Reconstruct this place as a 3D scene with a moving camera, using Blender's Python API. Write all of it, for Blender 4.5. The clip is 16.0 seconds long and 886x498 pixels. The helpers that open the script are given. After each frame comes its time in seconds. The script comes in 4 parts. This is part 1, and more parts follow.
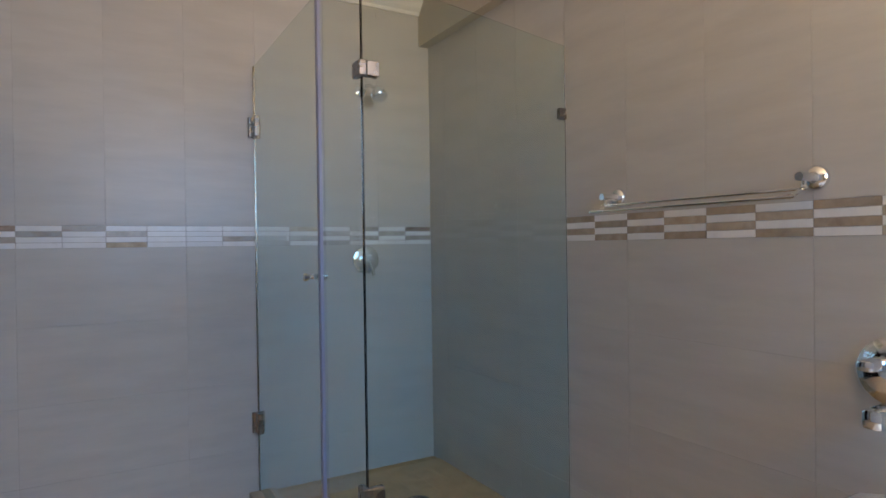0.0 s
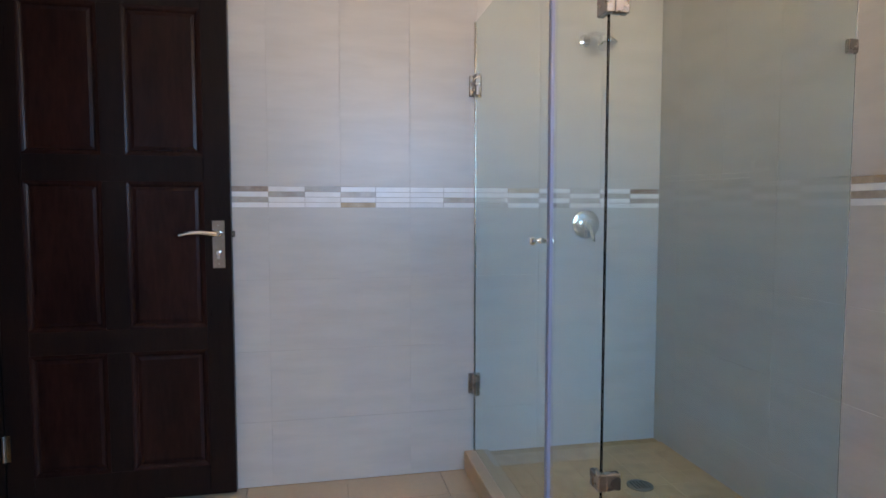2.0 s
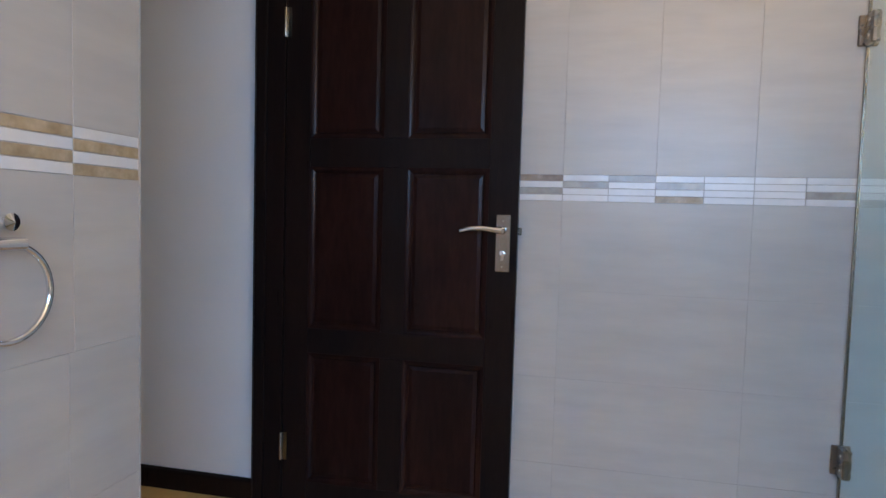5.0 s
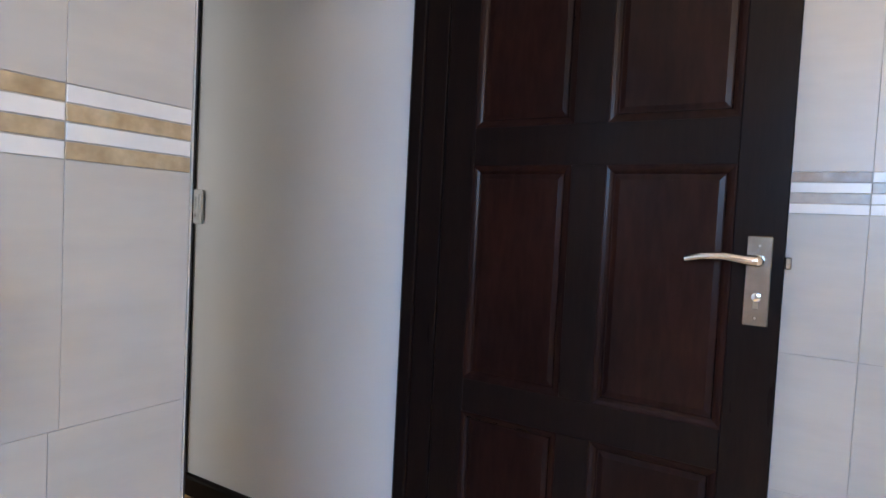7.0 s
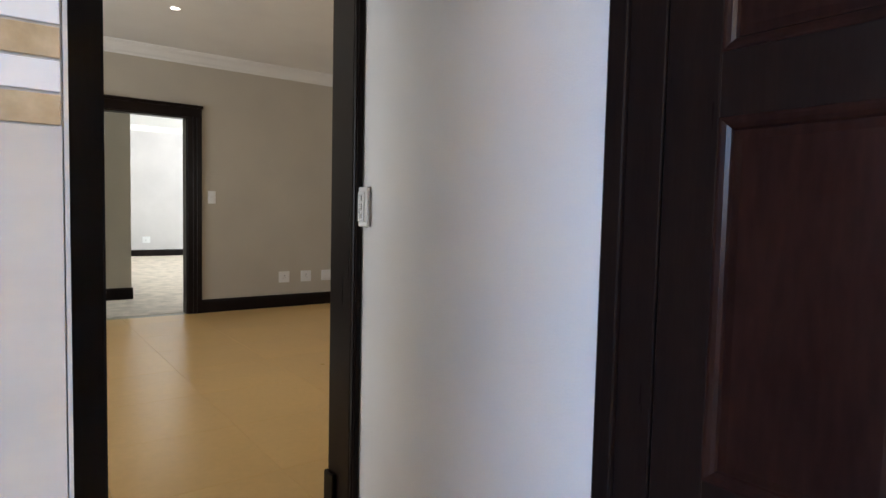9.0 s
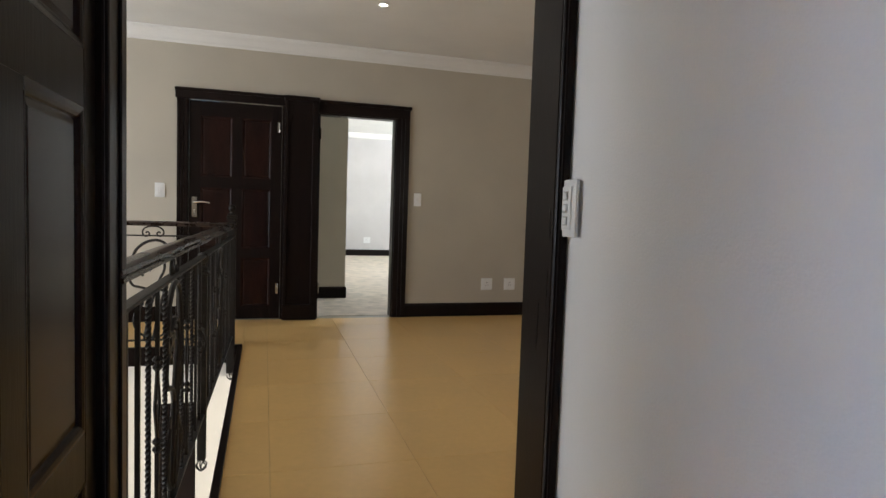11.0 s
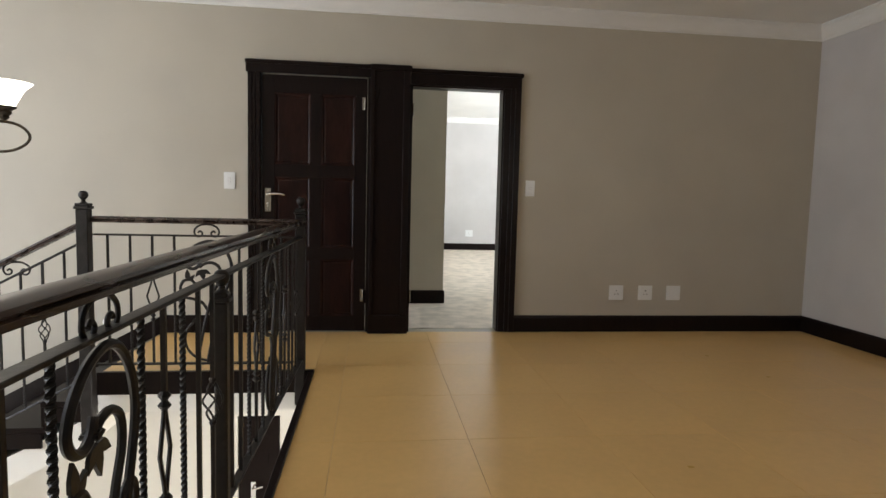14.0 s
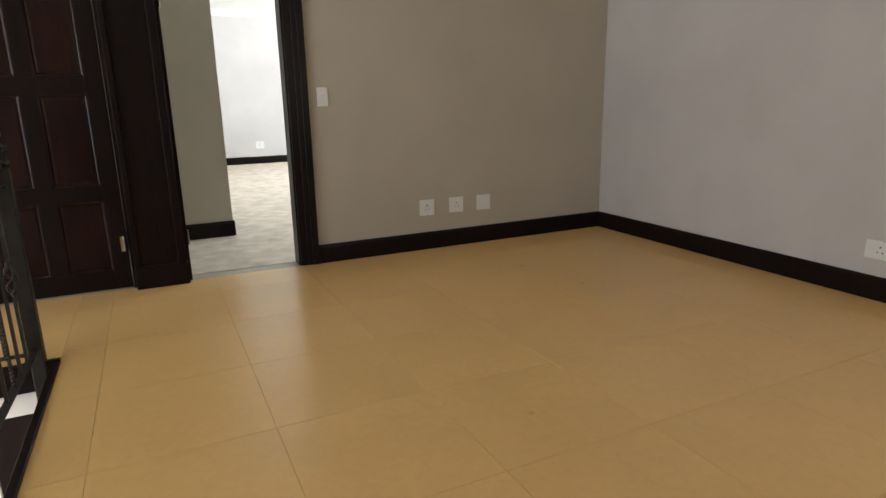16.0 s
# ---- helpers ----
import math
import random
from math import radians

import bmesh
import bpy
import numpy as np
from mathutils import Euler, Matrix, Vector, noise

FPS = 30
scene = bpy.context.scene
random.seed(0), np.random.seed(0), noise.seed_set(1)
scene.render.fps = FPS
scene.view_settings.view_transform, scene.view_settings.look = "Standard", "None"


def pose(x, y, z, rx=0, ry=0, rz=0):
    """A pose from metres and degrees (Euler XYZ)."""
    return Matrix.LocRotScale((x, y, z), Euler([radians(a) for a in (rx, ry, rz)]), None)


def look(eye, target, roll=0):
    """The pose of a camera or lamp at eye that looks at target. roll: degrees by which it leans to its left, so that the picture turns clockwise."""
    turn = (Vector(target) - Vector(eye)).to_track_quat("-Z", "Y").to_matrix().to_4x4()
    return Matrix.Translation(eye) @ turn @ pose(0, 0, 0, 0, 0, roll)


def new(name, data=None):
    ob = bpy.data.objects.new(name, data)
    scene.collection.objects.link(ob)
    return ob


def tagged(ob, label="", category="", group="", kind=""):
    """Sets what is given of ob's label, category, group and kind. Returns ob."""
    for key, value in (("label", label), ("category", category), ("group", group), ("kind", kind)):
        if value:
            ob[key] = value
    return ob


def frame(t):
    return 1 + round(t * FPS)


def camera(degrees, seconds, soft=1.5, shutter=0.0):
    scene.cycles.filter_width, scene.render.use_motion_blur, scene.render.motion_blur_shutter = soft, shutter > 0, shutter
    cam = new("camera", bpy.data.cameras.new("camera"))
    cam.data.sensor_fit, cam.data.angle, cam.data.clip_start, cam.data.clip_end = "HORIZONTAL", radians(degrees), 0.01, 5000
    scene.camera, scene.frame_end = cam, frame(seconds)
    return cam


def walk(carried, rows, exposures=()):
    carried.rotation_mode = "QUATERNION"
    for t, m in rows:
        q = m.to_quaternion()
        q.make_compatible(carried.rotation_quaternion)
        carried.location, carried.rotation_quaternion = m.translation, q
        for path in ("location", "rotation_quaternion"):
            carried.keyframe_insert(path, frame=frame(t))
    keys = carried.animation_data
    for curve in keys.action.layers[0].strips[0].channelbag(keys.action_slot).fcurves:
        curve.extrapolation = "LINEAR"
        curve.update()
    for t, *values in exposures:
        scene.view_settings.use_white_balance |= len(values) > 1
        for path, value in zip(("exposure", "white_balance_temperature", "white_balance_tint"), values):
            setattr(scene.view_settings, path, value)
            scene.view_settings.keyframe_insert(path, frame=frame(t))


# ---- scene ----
cam = camera(73.0, 16.0)
PATH = [
    (0, (0.602, 1.645, 1.138), (2.334, 0.643, 1.127), -0.8),
    (0.5, (0.636, 1.653, 1.137), (2.446, 0.805, 1.08), -0.5),
    (1, (0.661, 1.668, 1.128), (2.534, 0.97, 1.046), -0.4),
    (1.5, (0.704, 1.679, 1.119), (2.627, 1.138, 1.019), -0.0),
    (2, (0.761, 1.686, 1.132), (2.718, 1.294, 1.007), 0.0),
    (2.5, (0.817, 1.723, 1.114), (2.795, 1.452, 0.998), 0.5),
    (3, (0.888, 1.753, 1.103), (2.88, 1.606, 0.991), 0.6),
    (3.5, (0.973, 1.767, 1.095), (2.969, 1.756, 0.98), 1.0),
    (4, (1.07, 1.801, 1.097), (3.063, 1.919, 0.977), 0.9),
    (4.5, (1.157, 1.872, 1.103), (3.14, 2.104, 0.977), 1.1),
    (5, (1.267, 1.867, 1.091), (3.22, 2.284, 0.978), 1.6),
    (7.5, (1.953, 2.039, 1.093), (3.562, 3.224, 0.996), 2.2),
    (8, (2.079, 2.08, 1.077), (3.561, 3.419, 0.972), 1.4),
    (8.5, (2.223, 2.178, 1.081), (3.57, 3.653, 0.974), 1.8),
    (9, (2.329, 2.27, 1.092), (3.52, 3.872, 0.972), 1.3),
    (9.5, (2.438, 2.385, 1.091), (3.467, 4.096, 0.971), 1.5),
    (10, (2.503, 2.491, 1.085), (3.382, 4.283, 0.963), 1.6),
    (12.5, (2.753, 3.328, 1.099), (3.02, 5.306, 0.978), 2.2),
    (13, (2.766, 3.525, 1.089), (3.011, 5.465, 0.976), 2.0),
    (13.5, (2.766, 3.70, 1.098), (3.011, 5.668, 0.985), 1.6),
    (14, (2.81, 3.85, 1.1), (3.05, 5.829, 0.932), 1.4),
    (14.5, (2.829, 4.002, 1.111), (3.137, 5.96, 0.848), 1.0),
    (15, (2.87, 4.142, 1.134), (3.332, 6.056, 0.78), 0.4),
    (15.5, (2.891, 4.301, 1.156), (3.54, 6.144, 0.731), -0.2),
    (16, (2.973, 4.419, 1.172), (3.813, 6.168, 0.685), -1.1),
]
walk(cam, [(t, look(eye, target, roll)) for t, eye, target, roll in PATH], exposures=[(0, -1.28), (1.0, -1.05), (2.5, -0.6), (5.0, -0.66), (7.5, 0.08), (8.5, 0.3), (10.0, 0.2), (12.5, 0.05), (14.5, 0.2), (16.0, 0.45)])

# ---- world and light ----
world = bpy.data.worlds.new("world")
scene.world = world
world.use_nodes = True
wn = world.node_tree
sky = wn.nodes.new("ShaderNodeTexSky")
sky.sky_type = "NISHITA"
sky.sun_disc = False
sky.sun_elevation, sky.sun_rotation = radians(50), radians(250)
wn.links.new(sky.outputs[0], wn.nodes["Background"].inputs[0])
wn.nodes["Background"].inputs[1].default_value = 0.1


def lamp(name, kind, m, power, color, **more):
    data = bpy.data.lights.new(name, kind)
    data.energy, data.color = power, color
    for key, value in more.items():
        if key == "size":
            data.shape, data.size, data.size_y = "RECTANGLE", value[0], value[1]
        if key == "spread":
            data.spread = radians(value)
        if key == "radius":
            data.shadow_soft_size = value
        if key == "angle":
            data.angle = radians(value)
        if key == "cone":
            data.spot_size, data.spot_blend = radians(value), 0.6
    ob = new(name, data)
    ob.matrix_world = m
    return ob


DOWNLIGHTS = ((3.46, 7.35), (5.95, 7.72))
sun = lamp("sun", "SUN", look((0, 0, 20), (9, 4, 0)), 3.0, (1.0, 0.95, 0.87), angle=0.5)
# daylight in the window openings, plus added fill lamps without a seen window
lamp("bath_sky", "AREA", look((-1.15, 1.10, 1.75), (2.0, 1.6, 0.3)), 45, (0.26, 0.54, 1.0), size=(1.3, 0.9), spread=130)
lamp("bath_ground", "AREA", look((-1.15, 1.10, 1.30), (1.7, 0.3, 4.3)), 92, (1.0, 0.665, 0.31), size=(1.3, 0.5), spread=100)
# cool and warm fill from an unseen south window, added to brighten the passage wall
lamp("bath_south_cool_fill", "AREA", look((-0.55, 0.21, 1.75), (2.4, 2.8, 0.4)), 22, (0.34, 0.58, 1.0), size=(1.1, 0.8), spread=110)
lamp("bath_south_warm_fill", "AREA", look((-0.55, 0.21, 1.30), (2.4, 2.6, 4.8)), 27, (1.0, 0.70, 0.38), size=(1.1, 0.4), spread=100)
lamp("stair_sky", "AREA", look((-1.95, 6.3, 1.2), (2.0, 8.0, 0.5)), 103, (0.80, 0.86, 0.97), size=(2.4, 2.2))
lamp("hall_sky", "AREA", look((-1.95, 6.3, -1.8), (2.0, 10.0, -1.6)), 50, (1.0, 0.98, 0.94), size=(2.4, 1.6))
# added fill in an unseen east opening, whitens the hall's north wall
lamp("hall_east_fill", "AREA", look((6.55, 7.0, -1.7), (1.5, 10.0, -1.4)), 180, (1.0, 0.98, 0.94), size=(2.4, 1.6))
lamp("bedroom_sky", "AREA", look((8.9, 12.3, 1.5), (4.0, 13.2, 1.0)), 190, (0.76, 0.89, 1.0), size=(3.0, 1.8))
# upward lamp added to make the bedroom ceiling brighter than its wall
lamp("bedroom_ceiling_fill", "AREA", look((8.9, 12.6, 1.0), (4.5, 14.8, 4.6)), 95, (0.92, 0.96, 1.0), size=(2.0, 0.8), spread=90)
# added fill in an unseen opening, brightens the landing floor and far wall
lamp("landing_fill", "AREA", look((5.1, 4.12, 1.55), (5.0, 7.8, 0.5)), 6, (1.0, 0.90, 0.78), size=(1.3, 1.0))

# ---- materials ----


def material(name, color, rough=0.5, metal=0.0, vary=0.08, scale=6.0, bump=0.0, bump_scale=60.0, second=None, stretch=(1, 1, 1), piece=0.0, coat=0.0, spec=0.5):
    m = bpy.data.materials.new(name)
    m.use_nodes = True
    t, n, k = m.node_tree, m.node_tree.nodes, m.node_tree.links
    b = n["Principled BSDF"]
    b.inputs["Metallic"].default_value = metal
    b.inputs["Coat Weight"].default_value = coat
    b.inputs["Coat Roughness"].default_value = 0.12
    b.inputs["Specular IOR Level"].default_value = spec
    tc = n.new("ShaderNodeTexCoord")
    mp = n.new("ShaderNodeMapping")
    mp.inputs["Scale"].default_value = stretch
    k.new(tc.outputs["Object"], mp.inputs["Vector"])
    info = n.new("ShaderNodeObjectInfo")
    off = n.new("ShaderNodeVectorMath")
    off.operation = "MULTIPLY_ADD"
    k.new(info.outputs["Random"], off.inputs[0])
    off.inputs[1].default_value = (17.0, 9.0, 5.0)
    k.new(mp.outputs[0], off.inputs[2])
    big = n.new("ShaderNodeTexNoise")
    big.inputs["Scale"].default_value = scale
    big.inputs["Detail"].default_value = 5
    k.new(off.outputs[0], big.inputs["Vector"])
    fine = n.new("ShaderNodeTexNoise")
    fine.inputs["Scale"].default_value = bump_scale
    fine.inputs["Detail"].default_value = 4
    k.new(off.outputs[0], fine.inputs["Vector"])
    mix = n.new("ShaderNodeMix")
    mix.data_type = "RGBA"
    dark = second or [c * (1 - 2.2 * vary) for c in color]
    light = color if second else [min(1, c * (1 + vary)) for c in color]
    mix.inputs["A"].default_value = (*dark, 1)
    mix.inputs["B"].default_value = (*light, 1)
    ramp = n.new("ShaderNodeMapRange")
    ramp.inputs["From Min"].default_value, ramp.inputs["From Max"].default_value = 0.3, 0.62
    k.new(big.outputs["Fac"], ramp.inputs["Value"])
    k.new(ramp.outputs[0], mix.inputs["Factor"])
    out = mix.outputs["Result"]
    if vary:
        m2 = n.new("ShaderNodeMix")
        m2.data_type, m2.blend_type = "RGBA", "MULTIPLY"
        m2.inputs["Factor"].default_value = 1.0
        r2 = n.new("ShaderNodeMapRange")
        r2.inputs["From Min"].default_value, r2.inputs["From Max"].default_value = 0.3, 0.7
        r2.inputs["To Min"].default_value, r2.inputs["To Max"].default_value = 1 - vary, 1.0
        k.new(fine.outputs["Fac"], r2.inputs["Value"])
        k.new(out, m2.inputs["A"])
        k.new(r2.outputs[0], m2.inputs["B"])
        out = m2.outputs["Result"]
    if piece:
        hsv = n.new("ShaderNodeHueSaturation")
        rr = n.new("ShaderNodeMapRange")
        rr.inputs["To Min"].default_value, rr.inputs["To Max"].default_value = 1 - piece, 1 + piece
        k.new(info.outputs["Random"], rr.inputs["Value"])
        k.new(rr.outputs[0], hsv.inputs["Value"])
        k.new(out, hsv.inputs["Color"])
        out = hsv.outputs["Color"]
    k.new(out, b.inputs["Base Color"])
    rg = n.new("ShaderNodeMapRange")
    rg.inputs["To Min"].default_value, rg.inputs["To Max"].default_value = max(0.02, rough * 0.82), min(1, rough * 1.15)
    k.new(big.outputs["Fac"], rg.inputs["Value"])
    k.new(rg.outputs[0], b.inputs["Roughness"])
    if bump:
        bp = n.new("ShaderNodeBump")
        bp.inputs["Strength"].default_value = bump
        bp.inputs["Distance"].default_value = 0.002
        k.new(fine.outputs["Fac"], bp.inputs["Height"])
        k.new(bp.outputs[0], b.inputs["Normal"])
    return m


def glass(name, tint, rough=0.0):
    m = bpy.data.materials.new(name)
    m.use_nodes = True
    b = m.node_tree.nodes["Principled BSDF"]
    b.inputs["Base Color"].default_value = (*tint, 1)
    b.inputs["Transmission Weight"].default_value = 1
    b.inputs["Roughness"].default_value = rough
    b.inputs["IOR"].default_value = 1.45
    return m


def glow(name, color, strength):
    m = bpy.data.materials.new(name)
    m.use_nodes = True
    b = m.node_tree.nodes["Principled BSDF"]
    b.inputs["Base Color"].default_value = (*color, 1)
    b.inputs["Emission Color"].default_value = (*color, 1)
    b.inputs["Emission Strength"].default_value = strength
    return m


GREIGE = material("greige_paint", (0.50, 0.455, 0.375), 0.75, vary=0.035, scale=1.3, bump=0.25, bump_scale=220)
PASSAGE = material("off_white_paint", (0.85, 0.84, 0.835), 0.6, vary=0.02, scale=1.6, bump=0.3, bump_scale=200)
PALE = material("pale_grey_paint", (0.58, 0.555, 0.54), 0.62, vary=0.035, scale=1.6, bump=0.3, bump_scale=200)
WHITE = material("white_paint", (0.80, 0.79, 0.76), 0.7, vary=0.02, scale=2, bump=0.15, bump_scale=200)
HALL = material("cream_paint", (0.82, 0.80, 0.75), 0.75, vary=0.03, scale=1.5, bump=0.2, bump_scale=200)
TILE = material("beige_wall_tile", (0.52, 0.50, 0.47), 0.31, vary=0.03, scale=3.0, bump=0.08, bump_scale=14, stretch=(1, 1, 6), piece=0.012)
GROUT = material("grey_grout", (0.47, 0.45, 0.42), 0.9, vary=0.1, scale=30)
STRIP_WHITE = material("white_strip", (0.78, 0.78, 0.78), 0.2, vary=0.03, scale=12, piece=0.04)
STRIP_TAN = material("travertine_strip", (0.60, 0.48, 0.31), 0.3, vary=0.2, scale=22, bump=0.3, bump_scale=80, second=(0.42, 0.30, 0.16), piece=0.15)
STRIP_BEIGE = material("beige_strip", (0.46, 0.39, 0.31), 0.25, vary=0.15, scale=20, second=(0.36, 0.29, 0.22), piece=0.15)
STRIP_BROWN = material("brown_strip", (0.30, 0.22, 0.17), 0.22, vary=0.2, scale=18, second=(0.42, 0.36, 0.31), piece=0.2)
STRIP_GREY = material("grey_strip", (0.50, 0.48, 0.45), 0.2, vary=0.12, scale=16, second=(0.38, 0.34, 0.30), piece=0.12)
FLOOR = material("cream_floor_tile", (0.82, 0.53, 0.21), 0.30, vary=0.05, scale=2.2, bump=0.0, bump_scale=30, second=(0.775, 0.495, 0.195), piece=0.015)
FLOOR_GROUT = material("tan_grout", (0.50, 0.34, 0.17), 0.9, vary=0.1, scale=30)
BATH_FLOOR = material("cream_bathroom_tile", (0.58, 0.43, 0.28), 0.35, vary=0.05, scale=3, second=(0.53, 0.39, 0.25))
PEBBLE = material("travertine_shower_floor", (0.66, 0.44, 0.24), 0.55, vary=0.12, scale=14, bump=0.3, bump_scale=60, second=(0.52, 0.34, 0.18), piece=0.04)
WOOD = material("dark_stained_wood", (0.0145, 0.009, 0.0077), 0.30, vary=0.25, scale=5, bump=0.1, bump_scale=26, second=(0.011, 0.0075, 0.007), stretch=(8, 8, 0.7), spec=0.10)
PANEL = material("reddish_wood_panel", (0.026, 0.0105, 0.0082), 0.25, vary=0.3, scale=3, bump=0.06, bump_scale=24, second=(0.012, 0.006, 0.0055), stretch=(3, 3, 0.6), spec=0.13)
RAILWOOD = material("dark_handrail_wood", (0.042, 0.023, 0.016), 0.28, vary=0.25, scale=5, stretch=(4, 0.6, 4), spec=0.5)
IRON = material("black_wrought_iron", (0.020, 0.016, 0.014), 0.45, vary=0.2, scale=20, bump=0.3, bump_scale=90, spec=0.3)
BRONZE = material("bronzed_metal", (0.06, 0.045, 0.03), 0.4, metal=0.7, vary=0.2, scale=20)
CHROME = material("chrome", (0.82, 0.82, 0.83), 0.09, metal=1.0, vary=0.0)
# steel whose base colour is darkened for the dark surroundings it reflects
FITTING = material("dark_reflection_steel", (0.34, 0.31, 0.28), 0.28, metal=1.0, vary=0.08, scale=30)
NICKEL = material("dull_nickel", (0.78, 0.77, 0.75), 0.48, metal=0.85, vary=0.05, scale=30)
STEEL = material("satin_steel", (0.40, 0.37, 0.33), 0.22, metal=1.0, vary=0.05, scale=30)
PLASTIC = material("white_plastic", (0.80, 0.80, 0.79), 0.35, vary=0.01, scale=20)
SCREW = material("dark_slot", (0.05, 0.05, 0.05), 0.6, vary=0.1)
PORCELAIN = material("white_acrylic", (0.84, 0.84, 0.84), 0.12, vary=0.01, scale=3, coat=0.4)
CARPET = material("beige_carpet", (0.72, 0.63, 0.53), 0.95, vary=0.10, scale=7, bump=0.8, bump_scale=260)
GLASS = glass("green_glass", (0.845, 0.92, 0.875))
LILAC = material("lilac_plastic_seal", (0.29, 0.29, 0.39), 0.35, vary=0.03)
SHADE = glow("lit_opal_glass", (1.0, 0.93, 0.80), 5.0)
SPOT = glow("lit_downlight", (1.0, 0.94, 0.84), 9.0)
STEPLIGHT = glow("lit_step_light", (0.95, 1.0, 0.95), 14.0)

# ---- mesh helpers ----


def box(bm, x0, x1, y0, y1, z0, z1, bevel=0.0, segments=1):
    m = Matrix.LocRotScale(((x0 + x1) / 2, (y0 + y1) / 2, (z0 + z1) / 2), None, (abs(x1 - x0), abs(y1 - y0), abs(z1 - z0)))
    made = bmesh.ops.create_cube(bm, size=1, matrix=m)
    if bevel:
        edges = list({e for v in made["verts"] for e in v.link_edges})
        bmesh.ops.bevel(bm, geom=edges, offset=bevel, segments=segments, profile=0.5, affect="EDGES")
    return bm


def tube(bm, points, radius, segments=8, closed=False, radii=None):
    """A round bar swept along points."""
    pts = [Vector(p) for p in points]
    n = len(pts)
    rings = []
    up = Vector((0, 0, 1))
    for i, p in enumerate(pts):
        a = pts[(i - 1) % n] if closed or i else pts[i]
        b = pts[(i + 1) % n] if closed or i < n - 1 else pts[i]
        way = (b - a).normalized()
        ref = up if abs(way.dot(up)) < 0.95 else Vector((0, 1, 0))
        if rings:
            ref = last
        side = way.cross(ref)
        if side.length < 1e-5:
            side = way.cross(Vector((1, 0.3, 0.2)))
        side.normalize()
        last = side.cross(way).normalized()
        r = radii[i] if radii else radius
        rings.append([bm.verts.new(p + (side * math.cos(t) + last * math.sin(t)) * r) for t in (2 * math.pi * s / segments for s in range(segments))])
    for i in range(n if closed else n - 1):
        r0, r1 = rings[i], rings[(i + 1) % n]
        for s in range(segments):
            bm.faces.new((r0[s], r0[(s + 1) % segments], r1[(s + 1) % segments], r1[s]))
    if not closed:
        bm.faces.new(rings[0][::-1])
        bm.faces.new(rings[-1])
    return bm


def lathe(bm, profile, at=(0, 0, 0), segments=24, axis="z", caps=True):
    """A turned body: profile rows of (radius, height)."""
    rings = []
    for r, h in profile:
        ring = []
        for s in range(segments):
            t = 2 * math.pi * s / segments
            c, d = r * math.cos(t), r * math.sin(t)
            v = {"z": (c, d, h), "x": (h, c, d), "y": (d, h, c)}[axis]
            ring.append(bm.verts.new(Vector(at) + Vector(v)))
        rings.append(ring)
    for a, b in zip(rings, rings[1:]):
        for s in range(segments):
            bm.faces.new((a[s], a[(s + 1) % segments], b[(s + 1) % segments], b[s]))
    if caps:
        bm.faces.new(rings[0][::-1])
        bm.faces.new(rings[-1])
    return bm


def twisted(bm, x, y, z0, z1, half, turns, steps=36):
    """A square bar that is twisted about its length."""
    rings = []
    for i in range(steps + 1):
        f = i / steps
        a = 2 * math.pi * turns * f
        rings.append([bm.verts.new((x + half * 1.414 * math.cos(a + q), y + half * 1.414 * math.sin(a + q), z0 + (z1 - z0) * f)) for q in (0, math.pi / 2, math.pi, 3 * math.pi / 2)])
    for a, b in zip(rings, rings[1:]):
        for s in range(4):
            bm.faces.new((a[s], a[(s + 1) % 4], b[(s + 1) % 4], b[s]))
    bm.faces.new(rings[0][::-1])
    bm.faces.new(rings[-1])
    return bm


def sweep_profile(bm, profile, p, q):
    """A straight moulding from p to q: profile rows of (sideways, up), sideways to the left of the way."""
    p, q = Vector(p), Vector(q)
    way = (q - p).normalized()
    side = Vector((0, 0, 1)).cross(way).normalized()
    up = way.cross(side)
    ends = [[bm.verts.new(o + side * a + up * b) for a, b in profile] for o in (p, q)]
    k = len(profile)
    for i in range(k):
        bm.faces.new((ends[0][i], ends[0][(i + 1) % k], ends[1][(i + 1) % k], ends[1][i]))
    bm.faces.new(ends[0][::-1])
    bm.faces.new(ends[1])
    return bm


def mesh_of(name, bm, mat, smooth=False):
    bmesh.ops.recalc_face_normals(bm, faces=bm.faces)
    data = bpy.data.meshes.new(name)
    bm.to_mesh(data)
    bm.free()
    data.materials.append(mat)
    if smooth:
        for f in data.polygons:
            f.use_smooth = True
        data.set_sharp_from_angle(angle=radians(42))
    return data


def part(name, bm, mat, parent=None, label="", smooth=False):
    ob = new(name, mesh_of(name, bm, mat, smooth))
    ob.parent = parent
    return tagged(ob, label)


def thing(name, label, category, group="", at=(0, 0, 0)):
    ob = new(name)
    ob.empty_display_size = 0.1
    ob.location = at
    return tagged(ob, label, category, group)


def structure(name, bm, mat, label="", category=""):
    return tagged(part(name, bm, mat), label, category, kind="structure")


def piece(name, data, parent, at):
    ob = new(name, data)
    ob.parent = parent
    ob.location = at
    return ob


def blocks(*rows, bevel=0.0):
    bm = bmesh.new()
    for r in rows:
        box(bm, *r, bevel=bevel)
    return bm


# ---- large structure ----
XA, YB, YW = 3.26, 0.18, 2.757          # bathroom tile faces
XP = 3.282                              # passage wall
YF, XR = 8.705, 6.635                   # landing far wall, right wall
CB, CL = 2.40, 2.635                     # ceilings
T = 0.002                               # tile thickness

